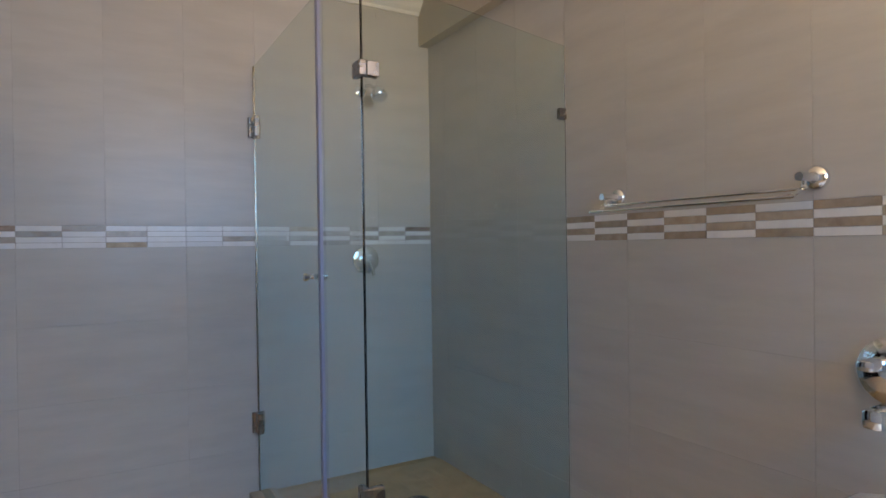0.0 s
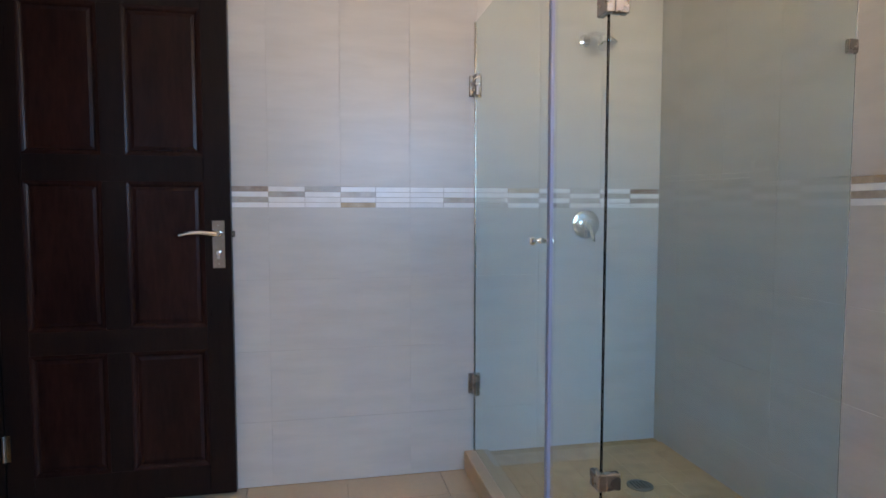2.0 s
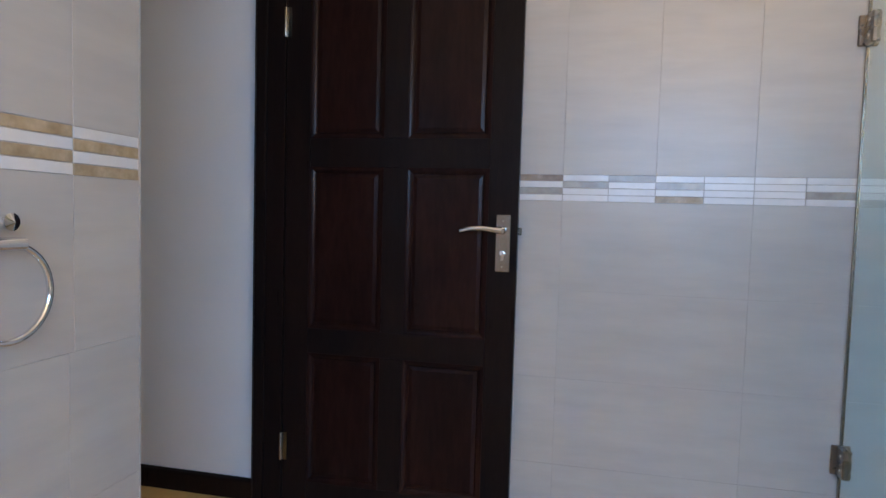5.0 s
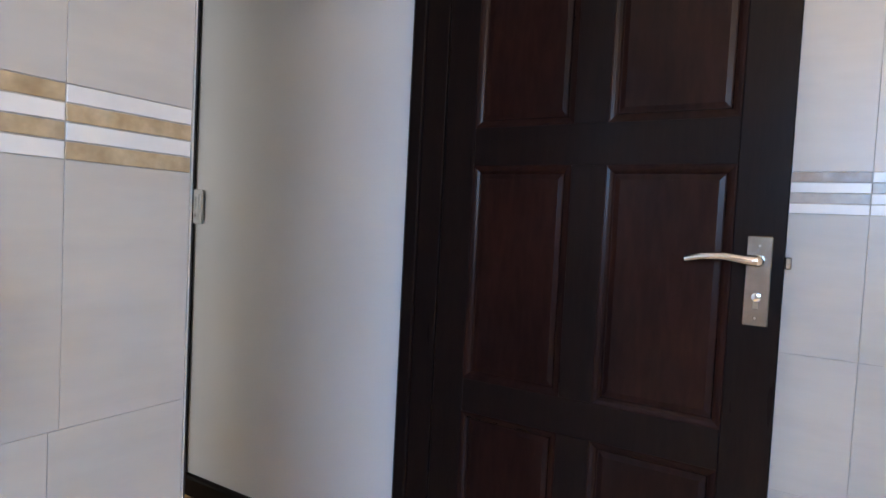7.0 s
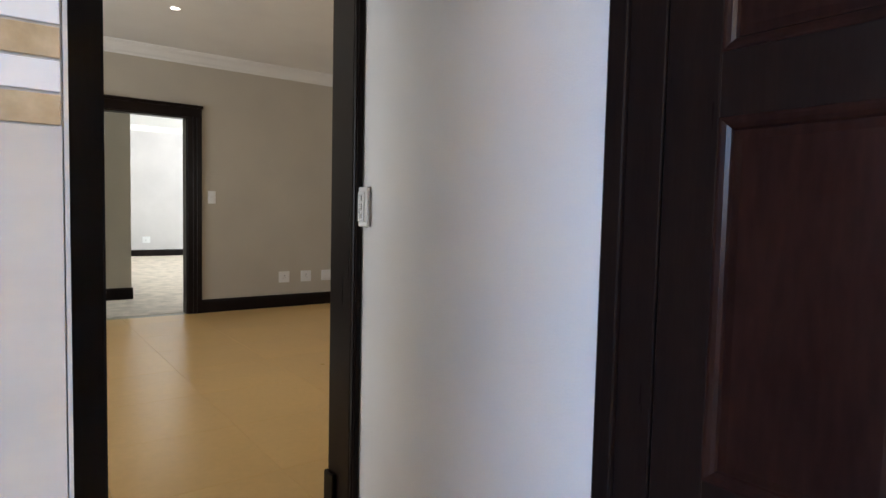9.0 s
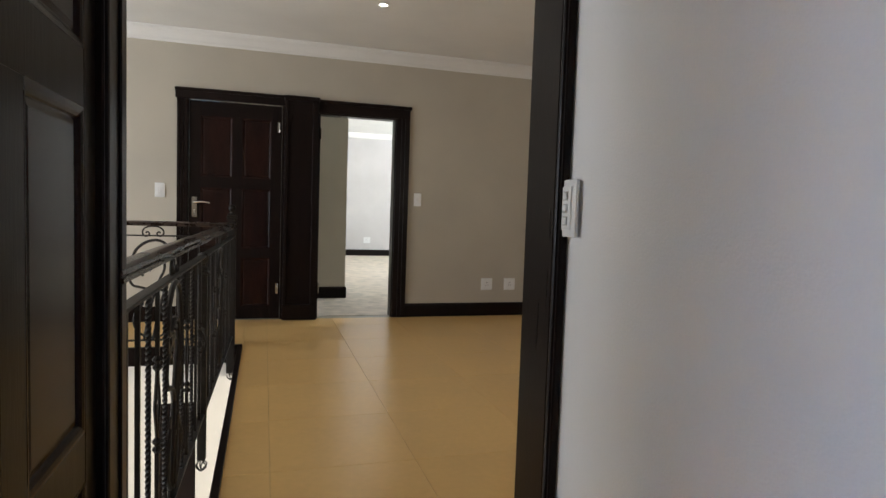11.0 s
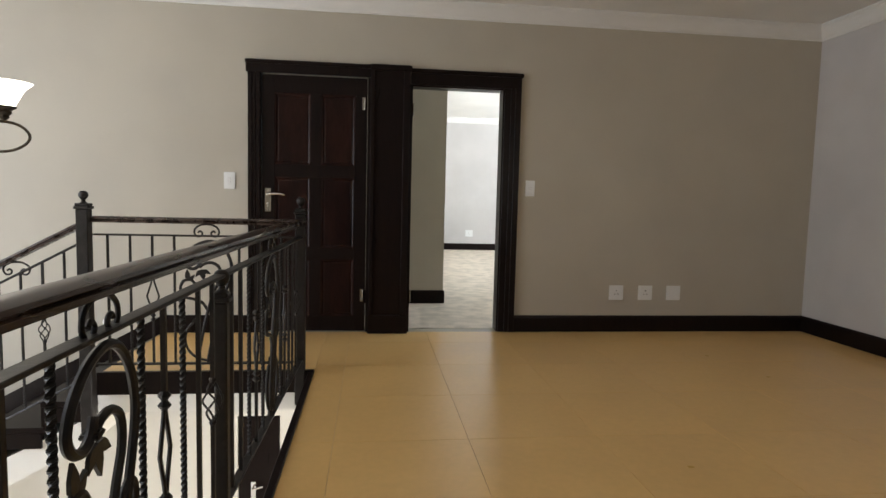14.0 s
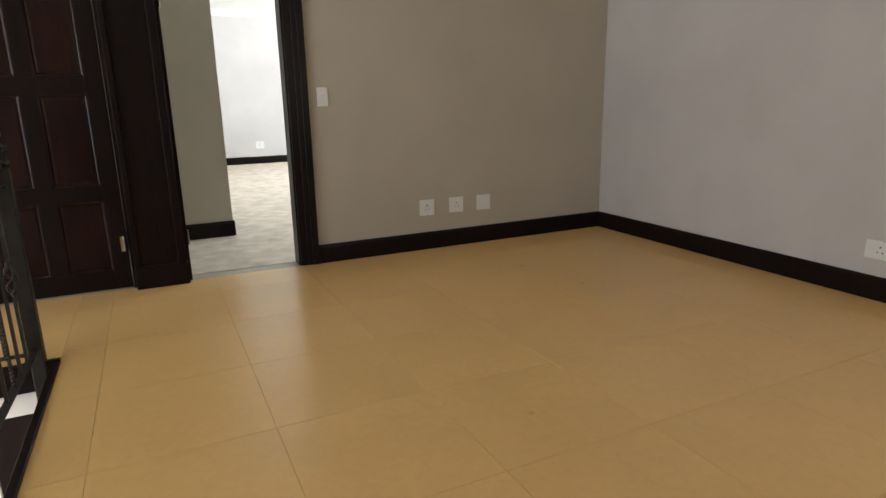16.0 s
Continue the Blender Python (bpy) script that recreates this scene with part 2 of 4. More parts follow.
wall_a = structure("wall_bathroom_east", blocks((XA + T, XA + 0.14, -0.02, 2.757, 0, CB), ), GROUT, "beige tiled bathroom wall with a mosaic band", "wall")
# gap at x -1.15 to 0.05 is an unseen window, added for the south fills
wall_b = structure("wall_bathroom_south", blocks((-1.3, -1.15, YB - 0.14, YB - T, 0, CB), (0.05, XA + T, YB - 0.14, YB - T, 0, CB), (-1.15, 0.05, YB - 0.14, YB - T, 0, 1.05), (-1.15, 0.05, YB - 0.14, YB - T, 2.13, CB)), GROUT, "beige tiled bathroom wall with a mosaic band", "wall")
wall_w = structure("wall_bathroom_north", blocks((-1.3, 2.3655, YW + T, 2.968, 0, CB), (2.3655, 3.262, YW + T, 2.968, 2.08, CB), (3.262, 3.41, YW + T, 2.968, 0, CB), (-1.3, 3.41, 2.90, 2.968, CB + 0.1, CL + 0.1)), GROUT, "beige tiled wall around the bathroom doorway", "wall")
structure("wall_bathroom_west", blocks((-1.32, -1.2, YB, 0.45, 0, CB), (-1.32, -1.2, 1.75, YW, 0, CB), (-1.32, -1.2, 0.45, 1.75, 0, 1.0), (-1.32, -1.2, 0.45, 1.75, 2.15, CB)), TILE, "beige bathroom wall with a window opening", "wall")
floor_bath = structure("floor_bathroom", blocks((-1.3, XA + 0.13, YB - 0.13, 2.968, -0.12, -0.008)), FLOOR_GROUT, "cream tiled bathroom floor", "floor")
structure("ceiling_bathroom", blocks((-1.32, XA + 0.14, YB - 0.14, 2.968, CB, CB + 0.1)), WHITE, "white bathroom ceiling", "ceiling")
structure("beam_bathroom", blocks((-1.2, XA - 0.001, YB + 0.001, YB + 0.055, 2.135, CB)), GREIGE, "greige painted boxed beam along the wall", "beam")

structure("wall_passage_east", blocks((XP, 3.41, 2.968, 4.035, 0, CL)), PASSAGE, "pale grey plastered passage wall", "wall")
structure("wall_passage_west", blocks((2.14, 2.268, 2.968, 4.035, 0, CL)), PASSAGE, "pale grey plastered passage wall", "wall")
structure("floor_passage", blocks((2.268, 3.282, 2.968, 4.14, -0.12, -0.001)), FLOOR, "cream tiled passage floor", "floor")
structure("ceiling_passage", blocks((2.14, 3.41, 2.968, 4.035, CL, CL + 0.1)), WHITE, "white passage ceiling", "ceiling")

Z0 = -3.3
# gap at x 4.4 to 5.8 is an unseen opening, added for the landing fill
structure("wall_landing_south", blocks((-2.12, 2.318, 4.035, 4.14, Z0, CL), (2.318, 3.282, 4.035, 4.14, 2.06, CL), (3.282, 4.4, 4.035, 4.14, 0, CL), (5.8, XR, 4.035, 4.14, 0, CL), (4.4, 5.8, 4.035, 4.14, 0, 1.0), (4.4, 5.8, 4.035, 4.14, 2.1, CL), (2.318, XR, 4.035, 4.14, Z0, -0.22)), GREIGE, "greige painted landing wall", "wall")
# lower gap at y 5.8 to 8.2 is unseen, added for the hall's east fill
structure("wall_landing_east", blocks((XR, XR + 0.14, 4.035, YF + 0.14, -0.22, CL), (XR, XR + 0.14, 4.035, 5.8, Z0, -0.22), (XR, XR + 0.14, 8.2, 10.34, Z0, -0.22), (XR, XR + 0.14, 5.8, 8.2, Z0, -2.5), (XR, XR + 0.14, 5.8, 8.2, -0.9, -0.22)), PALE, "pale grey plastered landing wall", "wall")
structure("wall_landing_north", blocks((-2.12, 1.93, YF, YF + 0.14, -0.22, CL), (1.93, 2.78, YF, YF + 0.14, 2.05, CL), (2.78, 3.125, YF, YF + 0.14, -0.22, CL), (3.125, 3.895, YF, YF + 0.14, 2.005, CL), (3.895, XR, YF, YF + 0.14, -0.22, CL), (1.93, 2.78, YF, YF + 0.14, -0.22, -0.001), (3.125, 3.895, YF, YF + 0.14, -0.22, -0.004)), GREIGE, "greige painted landing wall with two doors", "wall")
structure("wall_hall_north", blocks((-2.12, 1.44, 10.2, 10.34, Z0, -0.2), (1.88, XR, 10.2, 10.34, Z0, -0.2), (1.44, 1.88, 10.2, 10.34, -1.24, -0.2), (1.44, 1.88, 10.27, 10.34, Z0, -1.24)), HALL, "cream painted wall of the hall below", "wall")
structure("wall_stair_side", blocks(*[(1.19 - 0.29 * (i + 1), 1.19 - 0.29 * i, YF, YF + 0.14, -0.157 * (i + 1) - 0.25, -0.22) for i in range(11)]), GREIGE, "greige painted wall beside the stairs", "wall")
structure("ceiling_hall", blocks((-2.12, 2.29, 8.846, 10.34, -0.3, -0.2), (2.29, XR, 8.846, 10.34, -0.3, -0.152)), HALL, "white ceiling of the hall below", "ceiling")
structure("wall_hall_west", blocks((-2.12, -2.0, 4.14, 5.1, Z0, CL), (-2.12, -2.0, 7.5, YF, Z0, CL), (-2.12, -2.0, YF, 10.2, Z0, -0.2), (-2.12, -2.0, 5.1, 7.5, Z0, -2.4), (-2.12, -2.0, 5.1, 7.5, -0.8, 0.1), (-2.12, -2.0, 5.1, 7.5, 2.3, CL)), HALL, "cream painted stairwell wall with tall windows", "wall")
structure("floor_hall", blocks((-2.12, XR, 4.1, 10.3, Z0 - 0.1, Z0)), HALL, "pale floor of the hall below", "floor")
structure("ceiling_landing", blocks((-2.12, XR + 0.14, 4.035, YF + 0.14, CL, CL + 0.1)), WHITE, "white landing ceiling", "ceiling")
XE, YE = 2.47, 7.585
floor_landing = structure("floor_landing", blocks((XE, XR, 4.14, YF, -0.22, -0.008), (1.2, XE, YE, YF, -0.22, -0.008)), FLOOR_GROUT, "cream polished tile floor of the landing", "floor")

# cornices
CORNICE = [(0, 0), (0, -0.115), (0.012, -0.115), (0.016, -0.10), (0.035, -0.085), (0.06, -0.05), (0.082, -0.03), (0.088, -0.014), (0.10, -0.012), (0.10, 0)]
for name, p, q, z in (("cornice_landing_north", (XR, YF), (-2.0, YF), CL), ("cornice_landing_east", (XR, 4.14), (XR, YF), CL), ("cornice_landing_south", (-2.0, 4.14), (XR, 4.14), CL)):
    structure(name, sweep_profile(bmesh.new(), CORNICE, (*p, z), (*q, z)), WHITE, "white moulded cornice", "cornice")
for name, p, q in (("cornice_bathroom_east", (XA, YB + 0.055), (XA, YW)), ("cornice_bathroom_north", (XA, YW), (-1.2, YW))):
    structure(name, sweep_profile(bmesh.new(), CORNICE, (*p, CB), (*q, CB)), WHITE, "white moulded cornice", "cornice")

# skirtings
SKIRT = [(0, 0), (0.018, 0), (0.018, 0.115), (0.014, 0.13), (0.006, 0.138), (0, 0.138)]


def skirting(name, p, q, z=0.0, high=1.0):
    prof = [(a, b * high) for a, b in SKIRT]
    return structure(name, sweep_profile(bmesh.new(), prof, (*p, z), (*q, z)), WOOD, "dark stained wooden skirting board", "baseboard")


skirting("baseboard_landing_north", (XR, YF), (4.006, YF))
skirting("baseboard_landing_north_west", (1.85, YF), (1.2, YF))
skirting("baseboard_landing_east", (XR, 4.14), (XR, YF - 0.018))
skirting("baseboard_landing_south", (3.36, 4.14), (XR, 4.14))
skirting("baseboard_passage_east", (XP, 2.985), (XP, 4.0), high=0.57)
skirting("baseboard_passage_west", (2.268, 3.16), (2.268, 2.975), high=0.57)

# bedroom beyond the open door
BF, BC = 16.7, 2.83
structure("floor_bedroom", blocks((2.3, 9.0, YF + 0.14, BF, -0.15, 0.0)), CARPET, "beige carpeted bedroom floor", "floor")
structure("wall_bedroom_closet", blocks((2.3, 3.57, 10.05, 10.2, 0, BC), (3.42, 3.57, 10.2, BF, 0, BC)), GREIGE, "greige painted bedroom wall", "wall")
structure("wall_bedroom_west", blocks((2.2, 2.3, YF + 0.14, 10.2, 0, BC)), GREIGE, "greige painted bedroom wall", "wall")
structure("wall_bedroom_north", blocks((3.57, 9.0, BF, BF + 0.15, 0, BC)), PALE, "pale painted bedroom wall", "wall")
structure("wall_bedroom_east", blocks((9.0, 9.15, YF + 0.14, 10.6, 0, BC), (9.0, 9.15, 14.2, BF + 0.15, 0, BC), (9.0, 9.15, 10.6, 14.2, 0, 0.5), (9.0, 9.15, 10.6, 14.2, 2.5, BC)), GREIGE, "greige bedroom wall with a wide window", "wall")
structure("wall_bedroom_south", blocks((6.775, 9.15, YF, YF + 0.14, 0, BC)), GREIGE, "greige painted bedroom wall", "wall")
structure("ceiling_bedroom", blocks((2.2, 9.15, YF + 0.14, BF + 0.15, BC, BC + 0.1)), WHITE, "white bedroom ceiling", "ceiling")
skirting("baseboard_bedroom_north", (9.0, BF), (3.57, BF))
structure("cornice_bedroom_north", sweep_profile(bmesh.new(), CORNICE, (9.0, BF, BC), (3.57, BF, BC)), WHITE, "white moulded cornice", "cornice")
skirting("baseboard_bedroom_closet", (3.57, 10.05), (2.3, 10.05))
skirting("baseboard_bedroom_hall", (3.57, BF), (3.57, 10.05))

# ---- doors and frames ----


def lever_handle(parent, width_at, z, face, towards):
    """A plate with a lever and a keyhole, on the leaf's face; face is the sign of its outward y."""
    y = 0.04 if face > 0 else 0.0
    s = face
    bm = box(bmesh.new(), width_at - 0.024, width_at + 0.024, y, y + s * 0.006, z - 0.135, z + 0.05, 0.002)
    plate = part("lock_plate", bm, STEEL, parent, "satin steel lock plate")
    bm = lathe(bmesh.new(), [(0.012, 0), (0.012, s * 0.035), (0.009, s * 0.045)], (width_at, y + s * 0.006, z), 16, "y")
    d = towards
    tube(bm, [(width_at, y + s * 0.048, z), (width_at + d * 0.02, y + s * 0.05, z + 0.001), (width_at + d * 0.06, y + s * 0.052, z + 0.006), (width_at + d * 0.10, y + s * 0.05, z + 0.004), (width_at + d * 0.135, y + s * 0.046, z - 0.004)], 0.008, 10, radii=[0.011, 0.0105, 0.009, 0.008, 0.007])
    part("lever", bm, CHROME, plate, "curved chrome lever", smooth=True)
    bm = lathe(bmesh.new(), [(0.009, 0), (0.009, s * 0.004), (0.005, s * 0.005)], (width_at, y + s * 0.006, z - 0.075), 14, "y")
    box(bm, width_at - 0.005, width_at + 0.005, y + s * 0.006, y + s * 0.0095, z - 0.098, z - 0.078)
    part("keyhole_cylinder", bm, CHROME, plate, "chrome keyhole cylinder", smooth=True)
    for dz in (0.03, -0.118):
        part("screw", lathe(bmesh.new(), [(0.004, 0), (0.003, s * 0.0015)], (width_at, y + s * 0.006, z + dz), 10, "y"), CHROME, plate)


def door_leaf(name, label, width=0.813, height=2.03, knuckle=-1, handle_face=-1, hinges=(0.24, 1.726), hinge_in=0.0, handle_z=1.035):
    """A six-panel leaf with its hinge edge at x=0, from y=0 to 0.04. knuckle: the face on which the hinges show."""
    d = thing(name, label, "door")
    g = 0.092
    cols = [(g, 0.357), (0.439, width - 0.097)]
    rows = [(0.12, 0.583), (0.672, 1.233), (1.331, 1.885)]
    for x0, x1 in ((0, g), (width - 0.097, width)):
        part("stile", box(bmesh.new(), x0, x1, 0, 0.04, 0, height, 0.002), WOOD, d)
    for z0, z1 in ((0, 0.12), (0.583, 0.672), (1.233, 1.331), (1.885, height)):
        part("rail", box(bmesh.new(), g, width - 0.097, 0.0006, 0.0394, z0, z1, 0.001), WOOD, d)
    for z0, z1 in rows:
        part("muntin", box(bmesh.new(), 0.357, 0.439, 0.001, 0.039, z0, z1, 0.001), WOOD, d)
    for x0, x1 in cols:
        for z0, z1 in rows:
            bm = bmesh.new()
            for s in (-1, 1):
                def ring(inset, depth):
                    return [bm.verts.new((x, 0.02 + s * depth, z)) for x, z in ((x0 + inset, z0 + inset), (x1 - inset, z0 + inset), (x1 - inset, z1 - inset), (x0 + inset, z1 - inset))]
                rings = [ring(0, 0.0195), ring(0.004, 0.0192), ring(0.011, 0.0172), ring(0.017, 0.0138), ring(0.020, 0.010), ring(0.023, 0.010), ring(0.034, 0.0125), ring(0.037, 0.0125)]
                for a, b in zip(rings, rings[1:]):
                    for i in range(4):
                        bm.faces.new((a[i], a[(i + 1) % 4], b[(i + 1) % 4], b[i]))
                bm.faces.new(rings[-1])
            bmesh.ops.recalc_face_normals(bm, faces=bm.faces)
            part("panel", bm, PANEL, d, "reddish brown raised panel")
    for z in hinges:
        y = 0 if knuckle < 0 else 0.04
        bm = lathe(bmesh.new(), [(0.006, -0.05), (0.0065, -0.048), (0.0065, 0.048), (0.006, 0.05)], (hinge_in - 0.004, y + knuckle * 0.004, z), 12)
        box(bm, hinge_in - 0.002, hinge_in + 0.018, y, y + knuckle * 0.0022, z - 0.05, z + 0.05)
        part("hinge", bm, STEEL, d, "steel butt hinge", smooth=True)
    if handle_face:
        lever_handle(d, width - 0.046, handle_z, handle_face, -1)
    part("latch", blocks((width, width + 0.012, 0.012, 0.028, 1.02, 1.045), bevel=0.002), STEEL, d, "steel latch bolt")
    return d


# bathroom door, opened against the tiled wall
leaf = door_leaf("bathroom_door", "dark stained six-panel wooden door, standing open beside the tiles", knuckle=-1, handle_face=-1)
leaf.matrix_world = pose(3.205, 2.85, 0.012, 0, 0, -90)

frame_w = thing("bathroom_door_frame", "dark stained wooden door frame of the bathroom", "door frame")
part("jamb", blocks((3.205, 3.262, 2.854, 2.972, 0, 2.08), bevel=0.002), WOOD, frame_w)
part("jamb", blocks((2.369, 2.394, 2.785, 2.972, 0, 2.08), bevel=0.002), WOOD, frame_w)
part("head", blocks((2.394, 3.205, 2.80, 2.972, 2.045, 2.08), bevel=0.002), WOOD, frame_w)
part("stop", blocks((2.394, 2.405, 2.945, 2.97, 0, 2.045), bevel=0.002), WOOD, frame_w)
part("stop", blocks((3.190, 3.205, 2.92, 2.96, 0, 2.045), bevel=0.003), WOOD, frame_w)
bm = blocks((2.394, 2.3975, 2.872, 2.900, 0.925, 1.045), bevel=0.0006)
part("strike_plate", bm, NICKEL, frame_w, "dull nickel strike plate")
structure("trim_tile_edge", blocks((2.366, 2.3688, YW - 0.001, YW + 0.009, 0, 2.08)), TILE, "thin white tile edge trim", "trim")

# opening from the passage to the landing
frame_p = thing("landing_door_frame", "dark stained wooden frame around the landing opening", "door frame")
for x0, x1 in ((3.262, 3.282), (2.318, 2.332)):
    part("jamb", blocks((x0, x1, 4.03, 4.185, 0, 2.06), bevel=0.002), WOOD, frame_p)
part("head", blocks((2.338, 3.262, 4.03, 4.185, 2.035, 2.06), bevel=0.002), WOOD, frame_p)
for x0, x1, s in ((3.266, 3.282, 1), (2.318, 2.334, -1)):
    bm = blocks((x0 - (0.004 if s > 0 else 0), x1 + (0.004 if s < 0 else 0), 3.995, 4.03, 0, 2.06), bevel=0.003)
    tube(bm, [((x0 if s > 0 else x1), 4.012, 0.0), ((x0 if s > 0 else x1), 4.012, 2.06)], 0.010, 10)
    part("architrave", bm, WOOD, frame_p, "rounded dark architrave")
for x0, x1 in ((3.262, 3.345), (2.255, 2.338)):
    part("architrave", blocks((x0, x1, 4.1405, 4.186, 0, 2.10), bevel=0.003), WOOD, frame_p)
part("architrave", blocks((2.338, 3.262, 4.1405, 4.186, 2.036, 2.10), bevel=0.003), WOOD, frame_p)
part("plinth", blocks((3.246, 3.262, 4.12, 4.187, 0, 0.17), bevel=0.003), WOOD, frame_p)

leaf_p = door_leaf("passage_door", "dark stained six-panel wooden door, folded back along the passage wall", knuckle=-1, handle_face=0)
leaf_p.matrix_world = pose(2.284, 4.02, 0.012, 0, 0, -90)

# closed door and open door in the far wall, sharing a wide centre post
leaf_c = door_leaf("storeroom_door", "dark stained six-panel wooden door, closed", height=2.02, knuckle=1, handle_face=1, hinges=(0.292, 1.824), hinge_in=0.022, handle_z=1.092)
leaf_c.matrix_world = pose(2.768, YF + 0.05, 0.008, 0, 0, 180)


def architrave_profile(bm, x0, x1, y, z0, z1, outer):
    """A stepped flat architrave that stands on the wall at y, facing -y; outer: side of the thick edge."""
    w = x1 - x0
    if outer < 0:
        steps = ((0, 0.35, 0.030), (0.35, 0.62, 0.022), (0.62, 1, 0.016))
    else:
        steps = ((0, 0.38, 0.016), (0.38, 0.65, 0.022), (0.65, 1, 0.030))
    for a, b, t in steps:
        box(bm, x0 + w * a, x0 + w * b, y - t, y, z0, z1, 0.003)
    return bm


frame_f = thing("double_door_frame", "dark stained moulded frame around two adjoining doors", "door frame")
part("architrave", architrave_profile(bmesh.new(), 1.855, 1.945, YF, 0, 2.035, -1), WOOD, frame_f)
part("architrave", architrave_profile(bmesh.new(), 3.872, 4.006, YF, 0, 2.0, 1), WOOD, frame_f)
bm = bmesh.new()
box(bm, 1.84, 2.80, YF - 0.03, YF, 2.035, 2.115, 0.004)
box(bm, 1.835, 2.80, YF - 0.04, YF, 2.10, 2.13, 0.006)
part("head", bm, WOOD, frame_f)
bm = bmesh.new()
box(bm, 3.11, 4.006, YF - 0.03, YF, 1.995, 2.10, 0.004)
box(bm, 3.11, 4.02, YF - 0.042, YF, 2.085, 2.118, 0.006)
part("head", bm, WOOD, frame_f)
part("jamb", blocks((1.93, 1.952, YF + 0.001, YF + 0.139, 0, 2.05), bevel=0.002), WOOD, frame_f)
part("jamb", blocks((2.772, 2.80, YF - 0.001, YF + 0.139, 0, 2.05), bevel=0.002), WOOD, frame_f)
part("jamb", blocks((3.860, 3.895, YF - 0.001, YF + 0.139, 0, 2.0), bevel=0.002), WOOD, frame_f)
part("jamb", blocks((3.105, 3.128, YF - 0.001, YF + 0.139, 0, 2.0), bevel=0.002), WOOD, frame_f)
part("head_lining", blocks((3.128, 3.860, YF - 0.001, YF + 0.139, 1.985, 2.005), bevel=0.002), WOOD, frame_f)
bm = bmesh.new()
box(bm, 2.80, 3.105, YF - 0.05, YF, 0, 2.118, 0.004)
box(bm, 2.793, 2.83, YF - 0.066, YF - 0.049, 0, 2.118, 0.006)
box(bm, 3.05, 3.105, YF - 0.066, YF - 0.049, 0, 2.118, 0.006)
box(bm, 2.79, 3.115, YF - 0.075, YF - 0.049, 2.085, 2.13, 0.006)
box(bm, 2.79, 3.112, YF - 0.072, YF - 0.049, 0, 0.15, 0.006)
part("centre_post", bm, WOOD, frame_f, "wide dark moulded centre post")
for z in (0.30, 1.80):
    bm = lathe(bmesh.new(), [(0.006, -0.05), (0.0065, -0.048), (0.0065, 0.048), (0.006, 0.05)], (3.133, YF + 0.003, z), 10)
    box(bm, 3.1285, 3.131, YF + 0.004, YF + 0.03, z - 0.05, z + 0.05)
    part("hinge", bm, STEEL, frame_f, "steel butt hinge", smooth=True)

# lower hall door
low = thing("hall_door", "dark grey-brown wooden door in the hall below", "door", at=(0, 0, 0))
part("leaf", blocks((1.45, 1.87, 10.215, 10.26, Z0 + 0.01, -1.25), bevel=0.002), WOOD, low)
bm = tube(bmesh.new(), [(1.60, 10.215, -2.03), (1.60, 10.16, -2.03), (1.71, 10.155, -2.0)], 0.010, 8)
box(bm, 1.575, 1.625, 10.209, 10.216, -2.16, -1.97)
part("lever", bm, CHROME, low, "chrome lever on a plate", smooth=True)

# ---- shower ----
GY, GW = 1.047, 1.045                               # front glass plane
CX, EX = 2.046, 2.243                    # corner of the glass, end of the return at the wall
kerb = thing("shower_kerb", "cream tiled low kerb around the shower", "kerb")
part("kerb_front", blocks((CX - 0.05, XA, GY - 0.07, GY + 0.043, -0.006, 0.085), bevel=0.003), BATH_FLOOR, kerb)
bm = blocks((-0.05, 0.05, YB, GY - 0.07, -0.006, 0.084), bevel=0.003)
for v in bm.verts:
    f = (v.co.y - YB) / (GY - YB)
    v.co.x += EX + (CX - EX) * f
part("kerb_side", bm, BATH_FLOOR, kerb)
tray = tagged(part("shower_floor", blocks((CX - 0.02, XA, YB, GY - 0.07, -0.007, 0.073)), FLOOR_GROUT), "tumbled travertine shower floor", "shower floor", kind="structure")

shower = thing("shower_screen", "frameless green-tinted glass shower screen with chrome fittings", "shower screen", at=(0, 0, 0))
HX = 2.38                              # seam of the door
ZT = 1.925


def pane(name, p, q, z0, z1, label=""):
    """An 8 mm glass sheet that stands from p to q."""
    p, q = Vector((*p, 0)), Vector((*q, 0))
    way = (q - p).normalized()
    side = Vector((-way.y, way.x, 0)) * 0.002
    bm = bmesh.new()
    a = [bm.verts.new(o + s + Vector((0, 0, z))) for z in (z0, z1) for o, s in ((p, side), (q, side), (q, -side), (p, -side))]
    for f in ((0, 1, 2, 3), (4, 5, 6, 7), (0, 1, 5, 4), (1, 2, 6, 5), (2, 3, 7, 6), (3, 0, 4, 7)):
        bm.faces.new([a[i] for i in f])
    ob = part(name, bm, GLASS, shower, label)
    ob.visible_shadow = False
    return ob


door_pane = pane("glass_door", (XA - 0.008, GW), (HX + 0.008, GY - 0.003), 0.092, ZT, "clear green-tinted glass door")
fixed = pane("glass_panel", (HX - 0.004, GY - 0.003), (CX + 0.0005, GY), 0.086, ZT, "narrow fixed glass panel")
side_p = pane("glass_panel", (CX, GY - 0.0035), (EX, YB + 0.003), 0.086, 1.848, "wide fixed glass panel")
part("seal", blocks((HX - 0.010, HX + 0.010, GY - 0.006, GY + 0.009, 0.085, ZT), bevel=0.003), LILAC, shower, "translucent lilac plastic seal strip")
part("seal", blocks((XA - 0.010, XA - 0.002, GW - 0.005, GW + 0.005, 0.085, ZT)), STEEL, shower, "thin grey wall channel")
